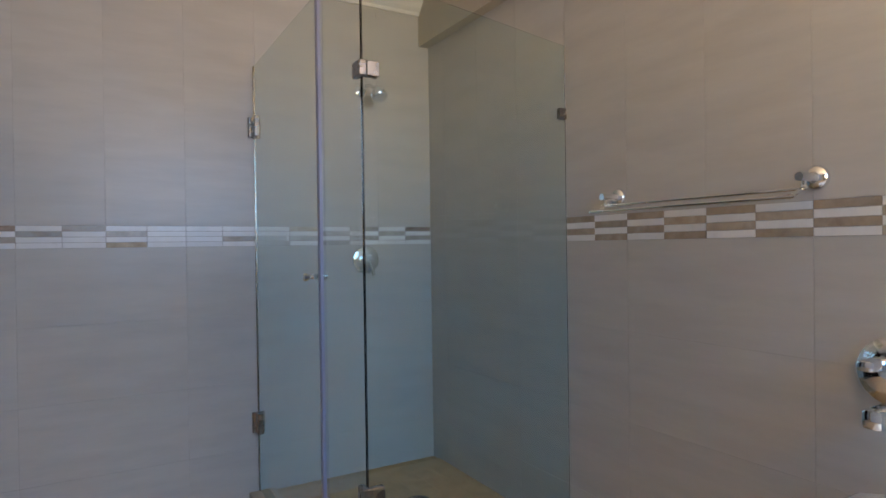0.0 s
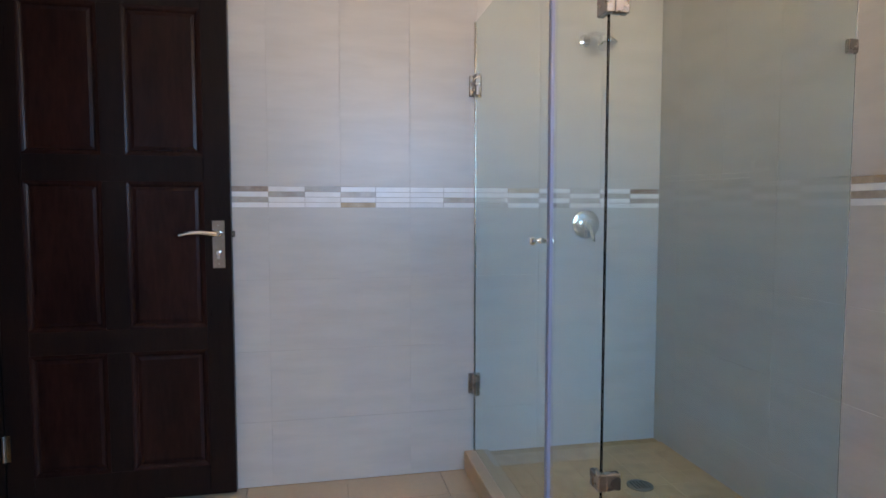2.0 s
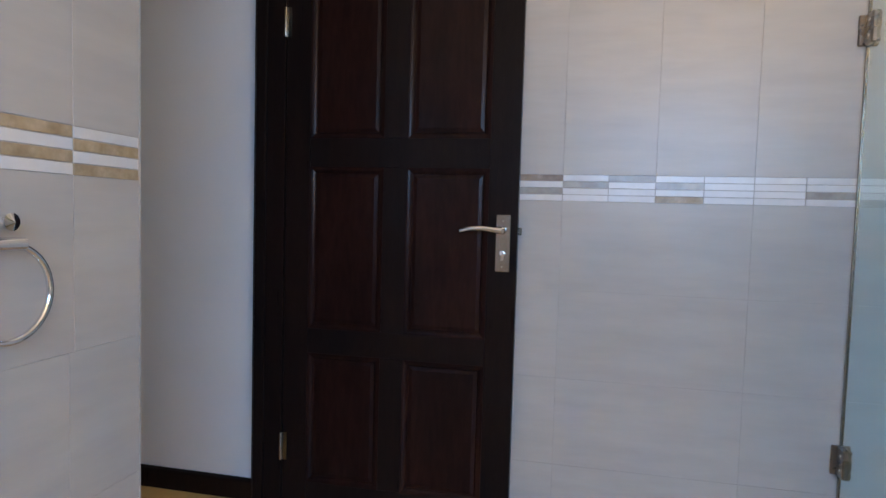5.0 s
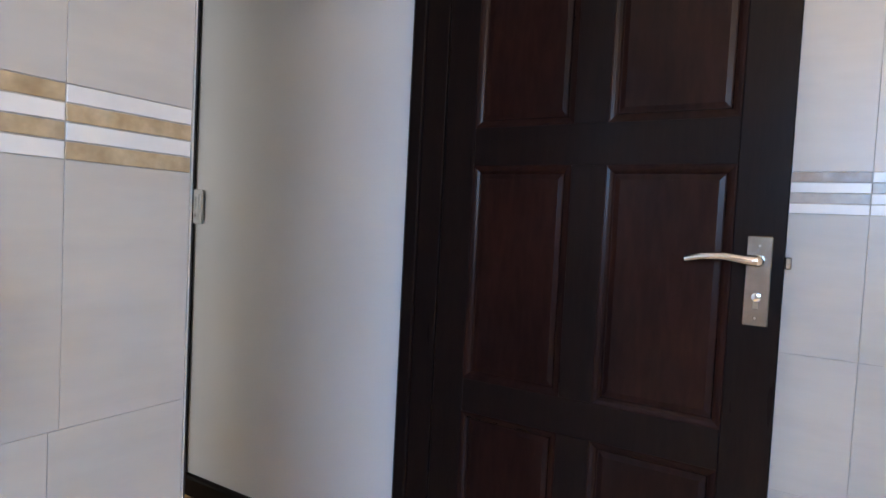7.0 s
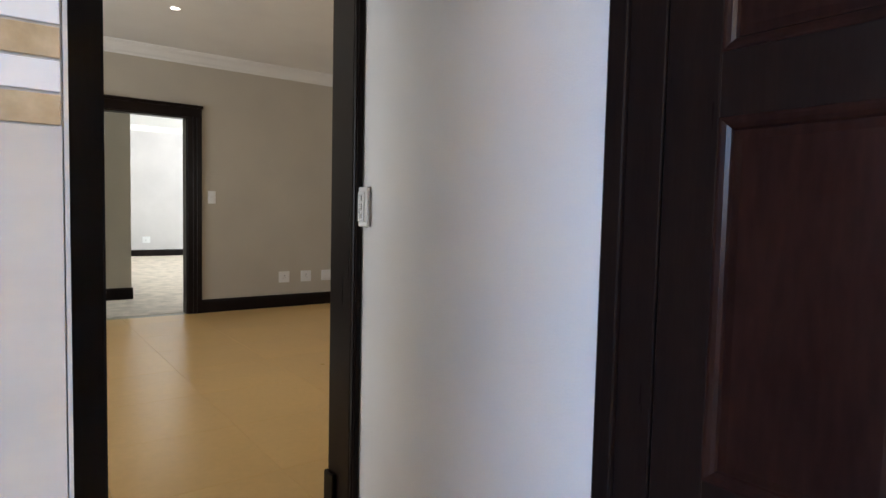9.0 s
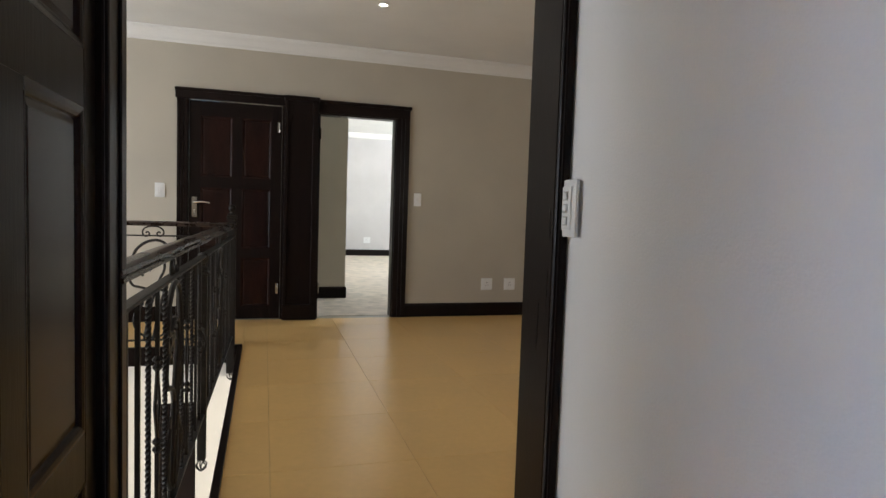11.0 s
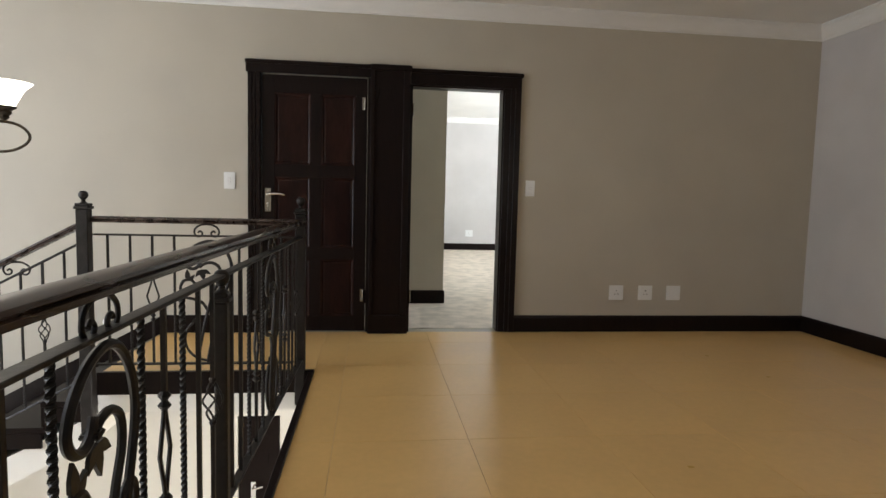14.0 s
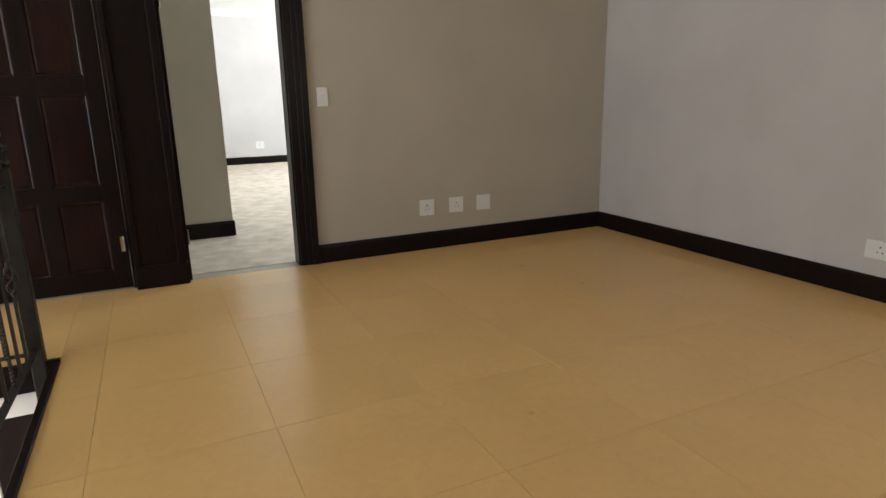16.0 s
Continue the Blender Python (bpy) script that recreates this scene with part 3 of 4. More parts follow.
for z in (0.385, 1.66):
    bm = blocks((XA - 0.055, XA - 0.001, GW - 0.014, GW + 0.014, z - 0.045, z + 0.045), bevel=0.004)
    box(bm, XA - 0.010, XA - 0.0005, GW - 0.028, GW + 0.028, z - 0.045, z + 0.045, 0.003)
    h = part("glass_hinge", bm, FITTING, shower, "brushed steel glass hinge")
    for dz in (-0.022, 0.022):
        part("screw", lathe(bmesh.new(), [(0.006, 0), (0.005, 0.002)], (XA - 0.036, GW + 0.014, z + dz), 10, "y"), CHROME, h)
for z in (0.49, 1.60):
    bm = blocks((CX - 0.012, CX + 0.038, GY - 0.011, GY + 0.011, z - 0.021, z + 0.021), (CX - 0.011, CX + 0.012, GY - 0.048, GY - 0.011, z - 0.021, z + 0.021), bevel=0.003)
    part("corner_clamp", bm, FITTING, shower, "brushed steel corner clamp")
part("wall_clamp", blocks((EX - 0.010, EX + 0.009, YB + 0.0005, YB + 0.036, 1.583, 1.623), bevel=0.003), FITTING, shower, "brushed steel wall clamp")
bm = lathe(bmesh.new(), [(0.010, 0.005), (0.006, 0.012), (0.006, 0.02), (0.013, 0.024), (0.014, 0.036), (0.010, 0.040)], (HX + 0.072, GY, 1.045), 18, "y")
lathe(bm, [(0.010, -0.005), (0.006, -0.012), (0.006, -0.02), (0.013, -0.024), (0.014, -0.036), (0.010, -0.040)], (HX + 0.072, GY, 1.045), 18, "y")
part("door_knob", bm, CHROME, shower, "small chrome door knob", smooth=True)

mixer = thing("shower_mixer", "round chrome shower mixer on the tiled wall", "shower tap", at=(XA, 0.535, 1.075))
bm = lathe(bmesh.new(), [(0.0, -0.014), (0.045, -0.014), (0.062, -0.010), (0.066, -0.004), (0.066, 0)], segments=32, axis="x", caps=False)
part("rose", bm, CHROME, mixer, smooth=True)
bm = lathe(bmesh.new(), [(0.0, -0.058), (0.022, -0.056), (0.026, -0.05), (0.026, -0.012)], segments=24, axis="x", caps=False)
part("spindle", bm, CHROME, mixer, smooth=True)
bm = tube(bmesh.new(), [(-0.045, 0, 0), (-0.05, -0.01, -0.03), (-0.055, -0.018, -0.075)], 0.009, 10, radii=[0.013, 0.011, 0.008])
part("lever", bm, CHROME, mixer, "chrome lever", smooth=True)

rose = thing("overhead_shower", "chrome shower arm with a round spray head", "shower", at=(XA, 0.552, 1.875))
part("wall_rose", lathe(bmesh.new(), [(0.028, 0), (0.027, -0.006), (0.014, -0.012)], axis="x"), CHROME, rose, smooth=True)
part("arm", tube(bmesh.new(), [(0, 0, 0), (-0.05, 0, 0.012), (-0.09, -0.01, 0.01), (-0.13, -0.02, -0.012)], 0.009, 10), CHROME, rose, smooth=True)
bm = lathe(bmesh.new(), [(0.013, 0.03), (0.016, 0.02), (0.034, -0.005), (0.038, -0.03), (0.034, -0.036), (0.0, -0.036)], segments=24, caps=False)
bmesh.ops.transform(bm, matrix=pose(-0.145, -0.028, -0.03, 0, 28, 10), verts=bm.verts)
part("spray_head", bm, CHROME, rose, "grey-chrome spray head", smooth=True)
drain = thing("shower_drain", "small round chrome shower drain", "drain", at=(2.806, 0.507, 0.082))
part("grate", lathe(bmesh.new(), [(0.05, 0.0), (0.05, 0.003), (0.045, 0.004), (0.0, 0.004)], caps=False), STEEL, drain)
for k in range(-2, 3):
    part("slot", blocks((-0.03, 0.03, k * 0.014 - 0.003, k * 0.014 + 0.003, 0.0035, 0.0052)), SCREW, drain)

# ---- bathroom fittings ----
rail = thing("towel_rail", "chrome double towel rail on the tiled wall", "towel rail", at=(0, YB, 1.285))
X1, X2 = 1.378, 1.995
for x in (X1, X2):
    bm = lathe(bmesh.new(), [(0.030, 0), (0.030, 0.005), (0.026, 0.013), (0.014, 0.018), (0.010, 0.03), (0.010, 0.075)], (x, 0, 0), 24, "y")
    part("bracket", bm, CHROME, rail, smooth=True)
    part("arm", tube(bmesh.new(), [(x, 0.05, 0.0), (x, 0.06, -0.028), (x, 0.115, -0.048)], 0.006, 8), CHROME, rail, smooth=True)
for y, z in ((0.062, -0.028), (0.112, -0.048)):
    part("bar", tube(bmesh.new(), [(X1 - 0.012, y, z), (X2 + 0.012, y, z)], 0.0052, 10), CHROME, rail, smooth=True)

tap = thing("bath_mixer", "large chrome wall-mounted bath tap", "bath tap", at=(1.222, YB, 0.835))
bm = lathe(bmesh.new(), [(0.075, 0), (0.075, 0.012), (0.062, 0.024), (0.036, 0.03), (0.034, 0.06), (0.0, 0.066)], (0, 0, 0.02), 30, "y", caps=False)
part("rose", bm, CHROME, tap, smooth=True)
bm = box(bmesh.new(), -0.045, -0.005, 0.02, 0.16, -0.072, -0.03, 0.010, 2)
part("spout", bm, CHROME, tap, smooth=True)
part("lever", box(bmesh.new(), -0.018, 0.018, 0.055, 0.13, 0.035, 0.06, 0.009, 2), CHROME, tap, smooth=True)

bath = thing("bathtub", "white acrylic bathtub along the wall", "bathtub")
bm = bmesh.new()
BX0, BX1, BY0, BY1, BZ = -0.45, 1.275, YB + 0.002, 0.93, 0.60
outer = [(BX0, BY0), (BX1 - 0.06, BY0), (BX1, BY0 + 0.06), (BX1, BY1 - 0.12), (BX1 - 0.12, BY1), (BX0, BY1)]
cx, cy = (BX0 + BX1) / 2, (BY0 + BY1) / 2
layers = []
for scale, z in ((0.97, -0.004), (0.985, BZ - 0.05), (1.0, BZ - 0.04), (1.0, BZ - 0.008), (0.985, BZ), (0.86, BZ), (0.83, BZ - 0.02), (0.74, 0.16), (0.6, 0.12)):
    layers.append([bm.verts.new((cx + (x - cx) * scale, cy + (y - cy) * (scale if scale > 0.9 else scale * 0.96), z)) for x, y in outer])
for a, b in zip(layers, layers[1:]):
    for i in range(6):
        bm.faces.new((a[i], a[(i + 1) % 6], b[(i + 1) % 6], b[i]))
bm.faces.new(layers[-1])
part("tub", bm, PORCELAIN, bath, smooth=True)

ring = thing("towel_ring", "chrome towel ring on the tiled wall", "towel ring", at=(2.028, YW, 1.027))
part("bracket", lathe(bmesh.new(), [(0.028, 0), (0.028, -0.006), (0.016, -0.014), (0.011, -0.02), (0.011, -0.045), (0.014, -0.05), (0.0, -0.056)], (0, 0, 0.035), 24, "y", caps=False), CHROME, ring, smooth=True)
part("holder", tube(bmesh.new(), [(-0.028, -0.04, 0.0), (0.028, -0.04, 0.0)], 0.011, 12), CHROME, ring, smooth=True)
bm = tube(bmesh.new(), [(0.077 * math.sin(t), -0.04, -0.077 + 0.077 * math.cos(t)) for t in (2 * math.pi * i / 40 for i in range(40))], 0.0058, 10, closed=True)
part("ring", bm, CHROME, ring, smooth=True)

# ---- switches and sockets ----


def wall_plate(name, label, m, w, h, kind):
    """A plate in its own xz plane, facing -y."""
    p = thing(name, label, "socket" if kind == "socket" else "light switch")
    part("plate", box(bmesh.new(), -w / 2, w / 2, -0.010, 0, -h / 2, h / 2, 0.003, 2), PLASTIC, p)
    if kind == "socket":
        part("insert", box(bmesh.new(), -w * 0.38, w * 0.38, -0.0125, -0.0098, -h * 0.38, h * 0.38, 0.0015), PLASTIC, p)
        for x, z, r in ((0, 0.018, 0.0055), (-0.014, -0.012, 0.0045), (0.014, -0.012, 0.0045)):
            part("pin_hole", lathe(bmesh.new(), [(r, -0.0128), (r * 0.9, -0.0132)], (x, 0, z), 12, "y"), SCREW, p)
    elif kind == "blank":
        part("insert", box(bmesh.new(), -w * 0.4, w * 0.4, -0.0125, -0.0098, -h * 0.4, h * 0.4, 0.0015), PLASTIC, p)
    else:
        part("insert", box(bmesh.new(), -w * 0.3, w * 0.3, -0.0125, -0.0098, -h * 0.38, h * 0.38, 0.0015), PLASTIC, p)
        for i in range(kind):
            z = (i - (kind - 1) / 2) * -0.028
            bm = box(bmesh.new(), -0.010, 0.010, -0.0165, -0.0122, z - 0.009, z + 0.009, 0.002)
            part("rocker", bm, PLASTIC, p)
            part("gap", box(bmesh.new(), -0.0115, 0.0115, -0.0130, -0.0124, z - 0.0105, z + 0.0105), PALE, p)
    p.matrix_world = m
    return p


for x, kind in ((4.895, "socket"), (5.155, "socket"), (5.41, "blank")):
    s = wall_plate("wall_socket", "square white wall socket above the skirting" if kind == "socket" else "square white blank plate above the skirting", pose(x, YF, 0.336), 0.125, 0.125, kind)
    tagged(s, group="sockets on the far wall")
wall_plate("light_switch", "upright white light switch beside the doors", pose(4.11, YF, 1.20), 0.077, 0.13, 1)
wall_plate("light_switch", "upright white double light switch beside the doors", pose(1.713, YF, 1.20), 0.085, 0.13, 2)
wall_plate("light_switch", "white three-gang light switch beside the frame", pose(XP - 0.005, 3.980, 1.106, 0, 0, -90), 0.080, 0.128, 3)
wall_plate("wall_socket", "wide white double socket on the side wall", pose(XR, 6.30, 0.29, 0, 0, -90), 0.165, 0.105, "socket")
wall_plate("wall_socket", "square white wall socket in the bedroom", pose(4.93, BF, 0.36), 0.16, 0.14, "socket")

# ---- balustrade ----


def newel(name, x, y, low, high, label, half=0.03, ball=True):
    """A square post with a turned ball on top."""
    n = thing(name, label, "newel post", "newel posts of the balustrade", at=(x, y, low))
    h = high - low
    part("shaft", box(bmesh.new(), -half, half, -half, half, 0, h - 0.105, 0.004), IRON, n)
    bm = box(bmesh.new(), -half - 0.008, half + 0.008, -half - 0.008, half + 0.008, h - 0.105, h - 0.088, 0.004)
    box(bm, -half - 0.003, half + 0.003, -half - 0.003, half + 0.003, h - 0.088, h - 0.072, 0.004)
    part("cap", bm, IRON, n)
    bm = lathe(bmesh.new(), [(0.024, h - 0.072), (0.012, h - 0.064), (0.010, h - 0.054), (0.016, h - 0.050)] + [(0.026 * math.cos(a), h - 0.026 + 0.026 * math.sin(a)) for a in (radians(d) for d in range(-60, 90, 25))], segments=20)
    part("ball", bm, IRON, n, "round ball finial", smooth=True)
    return n


def bar_plain(bm, u, z0, z1):
    return box(bm, u - 0.006, u + 0.006, -0.006, 0.006, z0, z1)


def bar_twist(bm, u, z0, z1):
    return twisted(bm, u, 0, z0, z1, 0.006, (z1 - z0) * 15, 150)


def bar_knuckle(bm, u, z0, z1):
    box(bm, u - 0.006, u + 0.006, -0.006, 0.006, z0, z1)
    m = (z0 + z1) / 2 - 0.02
    for dz in (-0.035, 0, 0.035):
        lathe(bm, [(0.007, m + dz - 0.016), (0.017, m + dz - 0.006), (0.017, m + dz + 0.006), (0.007, m + dz + 0.016)], (u, 0, 0), 8)
    return bm


def bar_diamond(bm, u, z0, z1):
    m = z0 + (z1 - z0) * 0.53
    box(bm, u - 0.006, u + 0.006, -0.006, 0.006, m + 0.115, z1)
    box(bm, u - 0.006, u + 0.006, -0.006, 0.006, z0, m - 0.115)
    for s in (-1, 1):
        tube(bm, [(u, 0, m - 0.115), (u + s * 0.012, 0, m - 0.07), (u + s * 0.034, 0, m), (u + s * 0.012, 0, m + 0.07), (u, 0, m + 0.115)], 0.0055, 6)
    for dz in (-0.125, 0.125):
        for e in (-0.012, 0.012):
            lathe(bm, [(0.007, m + dz + e - 0.011), (0.016, m + dz + e), (0.007, m + dz + e + 0.011)], (u, 0, 0), 8)
    return bm


def bar_basket(bm, u, z0, z1):
    m = z0 + (z1 - z0) * 0.51
    box(bm, u - 0.006, u + 0.006, -0.006, 0.006, m + 0.062, z1)
    box(bm, u - 0.006, u + 0.006, -0.006, 0.006, z0, m - 0.062)
    for q in range(4):
        pts = []
        for i in range(11):
            f = i / 10
            a = q * math.pi / 2 + f * math.pi * 1.1
            r = 0.005 + 0.024 * math.sin(math.pi * f)
            pts.append((u + r * math.cos(a), r * math.sin(a), m - 0.062 + 0.124 * f))
        tube(bm, pts, 0.0035, 5)
    for dz in (-0.066, 0.066):
        lathe(bm, [(0.008, m + dz - 0.008), (0.012, m + dz), (0.008, m + dz + 0.008)], (u, 0, 0), 8)
    return bm


def leaf_shape(bm, x, z, a, size=0.045):
    """A small pointed iron leaf."""
    c, s = math.cos(radians(a)), math.sin(radians(a))
    out = [(0, 0), (0.3, 0.22), (0.6, 0.2), (1, 0), (0.6, -0.2), (0.3, -0.22)]
    top = [bm.verts.new((x + size * (p * c - q * s), 0.004, z + size * (p * s + q * c))) for p, q in out]
    low = [bm.verts.new((x + size * (p * c - q * s), -0.004, z + size * (p * s + q * c))) for p, q in out]
    bm.faces.new(top)
    bm.faces.new(low[::-1])
    for i in range(6):
        bm.faces.new((top[i], low[i], low[(i + 1) % 6], top[(i + 1) % 6]))


def smooth_path(points, steps=5):
    """A soft curve through points of (u, z)."""
    pts = [Vector((u, 0, z)) for u, z in points]
    out = []
    for i in range(len(pts) - 1):
        p0, p1, p2, p3 = (pts[max(0, min(len(pts) - 1, i + d))] for d in (-1, 0, 1, 2))
        for k in range(steps):
            f = k / steps
            out.append(0.5 * ((2 * p1) + (p2 - p0) * f + (2 * p0 - 5 * p1 + 4 * p2 - p3) * f * f + (3 * p1 - p0 - 3 * p2 + p3) * f ** 3))
    return out + [pts[-1]]


def ornament(u, z0, z1, parent):
    """A tall arch of scrollwork with a vine, curls and leaves."""
    def bar(points, radius):
        return tube(bmesh.new(), smooth_path([(u + a, b) for a, b in points]), radius, 8)

    arch = [(0.0, z0), (0.03, 0.25), (0.07, 0.42), (0.115, 0.55), (0.14, 0.65), (0.122, 0.735), (0.075, 0.795), (0.02, 0.815), (-0.05, 0.797), (-0.105, 0.752), (-0.13, 0.70), (-0.115, 0.665), (-0.08, 0.652), (-0.05, 0.668), (-0.036, 0.70)]
    part("scroll", bar(arch, 0.010), IRON, parent, smooth=True)
    trunk = [(-0.06, z0), (-0.032, 0.24), (0.0, 0.39), (0.04, 0.52), (0.074, 0.60), (0.07, 0.66), (0.032, 0.688), (-0.012, 0.684), (-0.042, 0.662)]
    bm = bar(trunk, 0.0095)
    tube(bm, [(u - 0.052, -0.014, 0.667), (u - 0.034, -0.014, 0.672), (u - 0.034, 0.014, 0.672), (u - 0.052, 0.014, 0.667)], 0.006, 6, closed=True)
    part("vine", bm, IRON, parent, smooth=True)
    bm = bmesh.new()
    for x, z, way, size in ((-0.030, 0.650, -80, 0.070), (-0.034, 0.648, -125, 0.055), (-0.026, 0.648, -30, 0.055)):
        leaf_shape(bm, u + x, z, way, size)
    part("leaf_spray", bm, IRON, parent)
    bm = bar([(0.005, 0.40), (-0.03, 0.452), (-0.08, 0.472), (-0.13, 0.486), (-0.152, 0.53), (-0.135, 0.578), (-0.09, 0.585), (-0.064, 0.552)], 0.009)
    leaf_shape(bm, u - 0.108, 0.582, 95, 0.068)
    leaf_shape(bm, u - 0.098, 0.580, 55, 0.048)
    part("curl", bm, IRON, parent, smooth=True)
    bm = bar([(0.02, 0.40), (0.055, 0.475), (0.095, 0.515), (0.128, 0.50), (0.134, 0.455), (0.108, 0.425)], 0.008)
    leaf_shape(bm, u + 0.108, 0.428, -140, 0.060)
    leaf_shape(bm, u + 0.045, 0.455, -15, 0.048)
    part("curl", bm, IRON, parent, smooth=True)
    ring = [(0.128 * math.cos(radians(d)), z0 + 0.142 + 0.128 * math.sin(radians(d))) for d in range(130, 400, 18)]
    bm = bar(ring + [(0.07, 0.335), (0.055, 0.30), (0.075, 0.275)], 0.008)
    leaf_shape(bm, u + 0.062, 0.300, -150, 0.055)
    leaf_shape(bm, u - 0.085, 0.325, 60, 0.050)
    part("lower_scroll", bm, IRON, parent, smooth=True)


def top_scroll(u, z, parent):
    """A pair of curled C-scrolls above the bar."""
    bm = bmesh.new()
    for s in (-1, 1):
        c = [(0.0, 0.066), (0.026, 0.063), (0.050, 0.046), (0.056, 0.022), (0.044, 0.002), (0.026, 0.004), (0.020, 0.020), (0.031, 0.030), (0.039, 0.021)]
        tube(bm, smooth_path([(u + s * 1.25 * a, z + b * 1.1) for a, b in c], 4), 0.0055, 8)
    part("top_scroll", bm, IRON, parent, smooth=True)


RAIL = [(a, b * 0.56) for a, b in [(-0.034, 0.0), (-0.034, 0.018), (-0.027, 0.024), (-0.033, 0.034), (-0.031, 0.048), (-0.020, 0.060), (0, 0.064), (0.020, 0.060), (0.031, 0.048), (0.033, 0.034), (0.027, 0.024), (0.034, 0.018), (0.034, 0.0)]]


def iron_panel(name, label, length, bars, z0=0.09, z1=0.842, motif=(), pose_m=None):
    """A framed iron panel along +x: bars are (place, maker)."""
    p = thing(name, label, "balustrade panel", "iron panels of the balustrade")
    part("top_bar", blocks((0, length, -0.018, 0.018, z1, z1 + 0.010), bevel=0.002), IRON, p)
    part("bottom_bar", blocks((0, length, -0.016, 0.016, z0 - 0.010, z0), bevel=0.002), IRON, p)
    for u, make in bars:
        part("baluster", make(bmesh.new(), u, z0, z1), IRON, p)
    for u in motif:
        ornament(u, z0, z1, p)
        top_scroll(u, z1, p)
    p.matrix_world = pose_m
    return p


BXR = 2.385
NY, FX, RY = 7.575, 1.195, 7.50


def bx(y):
    """The balustrade runs a little askew to the walls."""
    return BXR - 0.0225 * (NY - y)


newel("newel_post", BXR, NY, -0.20, 1.088, "black iron newel post with a ball at the landing corner")
newel("newel_post", FX, 7.46, -0.33, 1.097, "black iron newel post with a ball at the stair head", half=0.032)
mid = newel("panel_post", bx(5.79), 5.79, -0.14, 0.862, "black iron post with a ball under the handrail", half=0.020)
for x, y, z in ((BXR, NY, -0.20), (FX, 7.46, -0.33), (bx(5.79), 5.79, -0.14)):
    f = thing("post_finial", "small wrought-iron cage finial under the post", "finial", "finials under the posts", at=(x, y, z))
    for q in range(6):
        pts = [(0.026 * math.sin(math.pi * i / 8) * math.cos(q * math.pi / 3 + i * 0.12), 0.026 * math.sin(math.pi * i / 8) * math.sin(q * math.pi / 3 + i * 0.12), -0.058 * i / 8) for i in range(9)]
        part("strand", tube(bmesh.new(), pts, 0.0035, 5), IRON, f)

hand = thing("handrail", "dark polished wooden handrail along the landing edge", "handrail", at=(0, 0, 0))
part("rail", sweep_profile(bmesh.new(), RAIL, (bx(4.141), 4.141, 0.918), (BXR, NY + 0.03, 0.918)), RAILWOOD, hand, smooth=True)
part("rail_strap", sweep_profile(bmesh.new(), [(-0.016, 0), (0.016, 0), (0.016, 0.008), (-0.016, 0.008)], (bx(4.15), 4.15, 0.910), (BXR, NY, 0.910)), IRON, hand)
hand2 = thing("handrail", "dark polished wooden handrail along the stairwell edge", "handrail", at=(0, 0, 0))
part("rail", sweep_profile(bmesh.new(), RAIL, (BXR - 0.034, RY, 0.918), (FX + 0.03, RY, 0.918)), RAILWOOD, hand2, smooth=True)
hand3 = thing("handrail", "dark polished wooden handrail sloping down the stairs", "handrail", at=(0, 0, 0))
SLOPE = 0.54
part("rail", sweep_profile(bmesh.new(), RAIL, (FX - 0.03, RY, 0.885), (-1.5, RY, 0.885 - SLOPE * (FX - 0.03 + 1.5))), RAILWOOD, hand3, smooth=True)

# panels along the landing edge
L1 = NY - 0.03 - 5.81
bars1 = [(0.10, bar_plain), (0.23, bar_plain), (0.36, bar_twist), (0.49, bar_diamond), (0.62, bar_twist), (1.05, bar_twist), (1.18, bar_diamond), (1.31, bar_twist), (1.44, bar_plain), (1.57, bar_basket)]
TILT = 90 - math.degrees(math.atan(0.0225))
iron_panel("balustrade_panel", "black wrought-iron panel with twisted bars and leafy scrolls", L1, bars1, motif=(0.835,), z1=0.838, pose_m=pose(bx(5.81), 5.81, 0, 0, 0, TILT))
L2 = 5.77 - 4.16
bars2 = [(y - 4.16, m) for y, m in ((4.30, bar_plain), (4.43, bar_plain), (4.56, bar_twist), (4.69, bar_diamond), (4.815, bar_twist), (5.16, bar_twist), (5.29, bar_diamond), (5.42, bar_twist), (5.55, bar_plain), (5.685, bar_basket))]
iron_panel("balustrade_panel", "black wrought-iron panel with twisted bars and leafy scrolls", L2, bars2, motif=(4.985 - 4.16,), z1=0.838, pose_m=pose(bx(4.16), 4.16, 0, 0, 0, TILT))
L3 = BXR - 0.03 - (FX + 0.034)
order3 = [bar_plain, bar_twist, bar_diamond, bar_twist, None, None, bar_twist, bar_plain, bar_twist]
n3 = len(order3)
bars3 = [(L3 * (i + 0.6) / (n3 + 0.2), m) for i, m in enumerate(order3) if m]
iron_panel("balustrade_panel", "black wrought-iron panel with a round scroll beside the stairs", L3, bars3, motif=(L3 * 5.1 / (n3 + 0.2),), pose_m=pose(FX + 0.034, RY, 0))

# floor edge
structure("trim_landing_edge", blocks((XE - 0.032, XE - 0.0005, 4.141, YE - 0.032, -0.23, 0.012), (1.2, XE - 0.0005, YE - 0.032, YE - 0.0005, -0.12, 0.018), bevel=0.002), WOOD, "dark wooden edge board of the landing", "trim")
structure("trim_slab_soffit", blocks((1.2, XE - 0.04, YE - 0.02, YE + 0.02, -0.23, -0.121)), HALL, "cream painted slab edge", "trim")

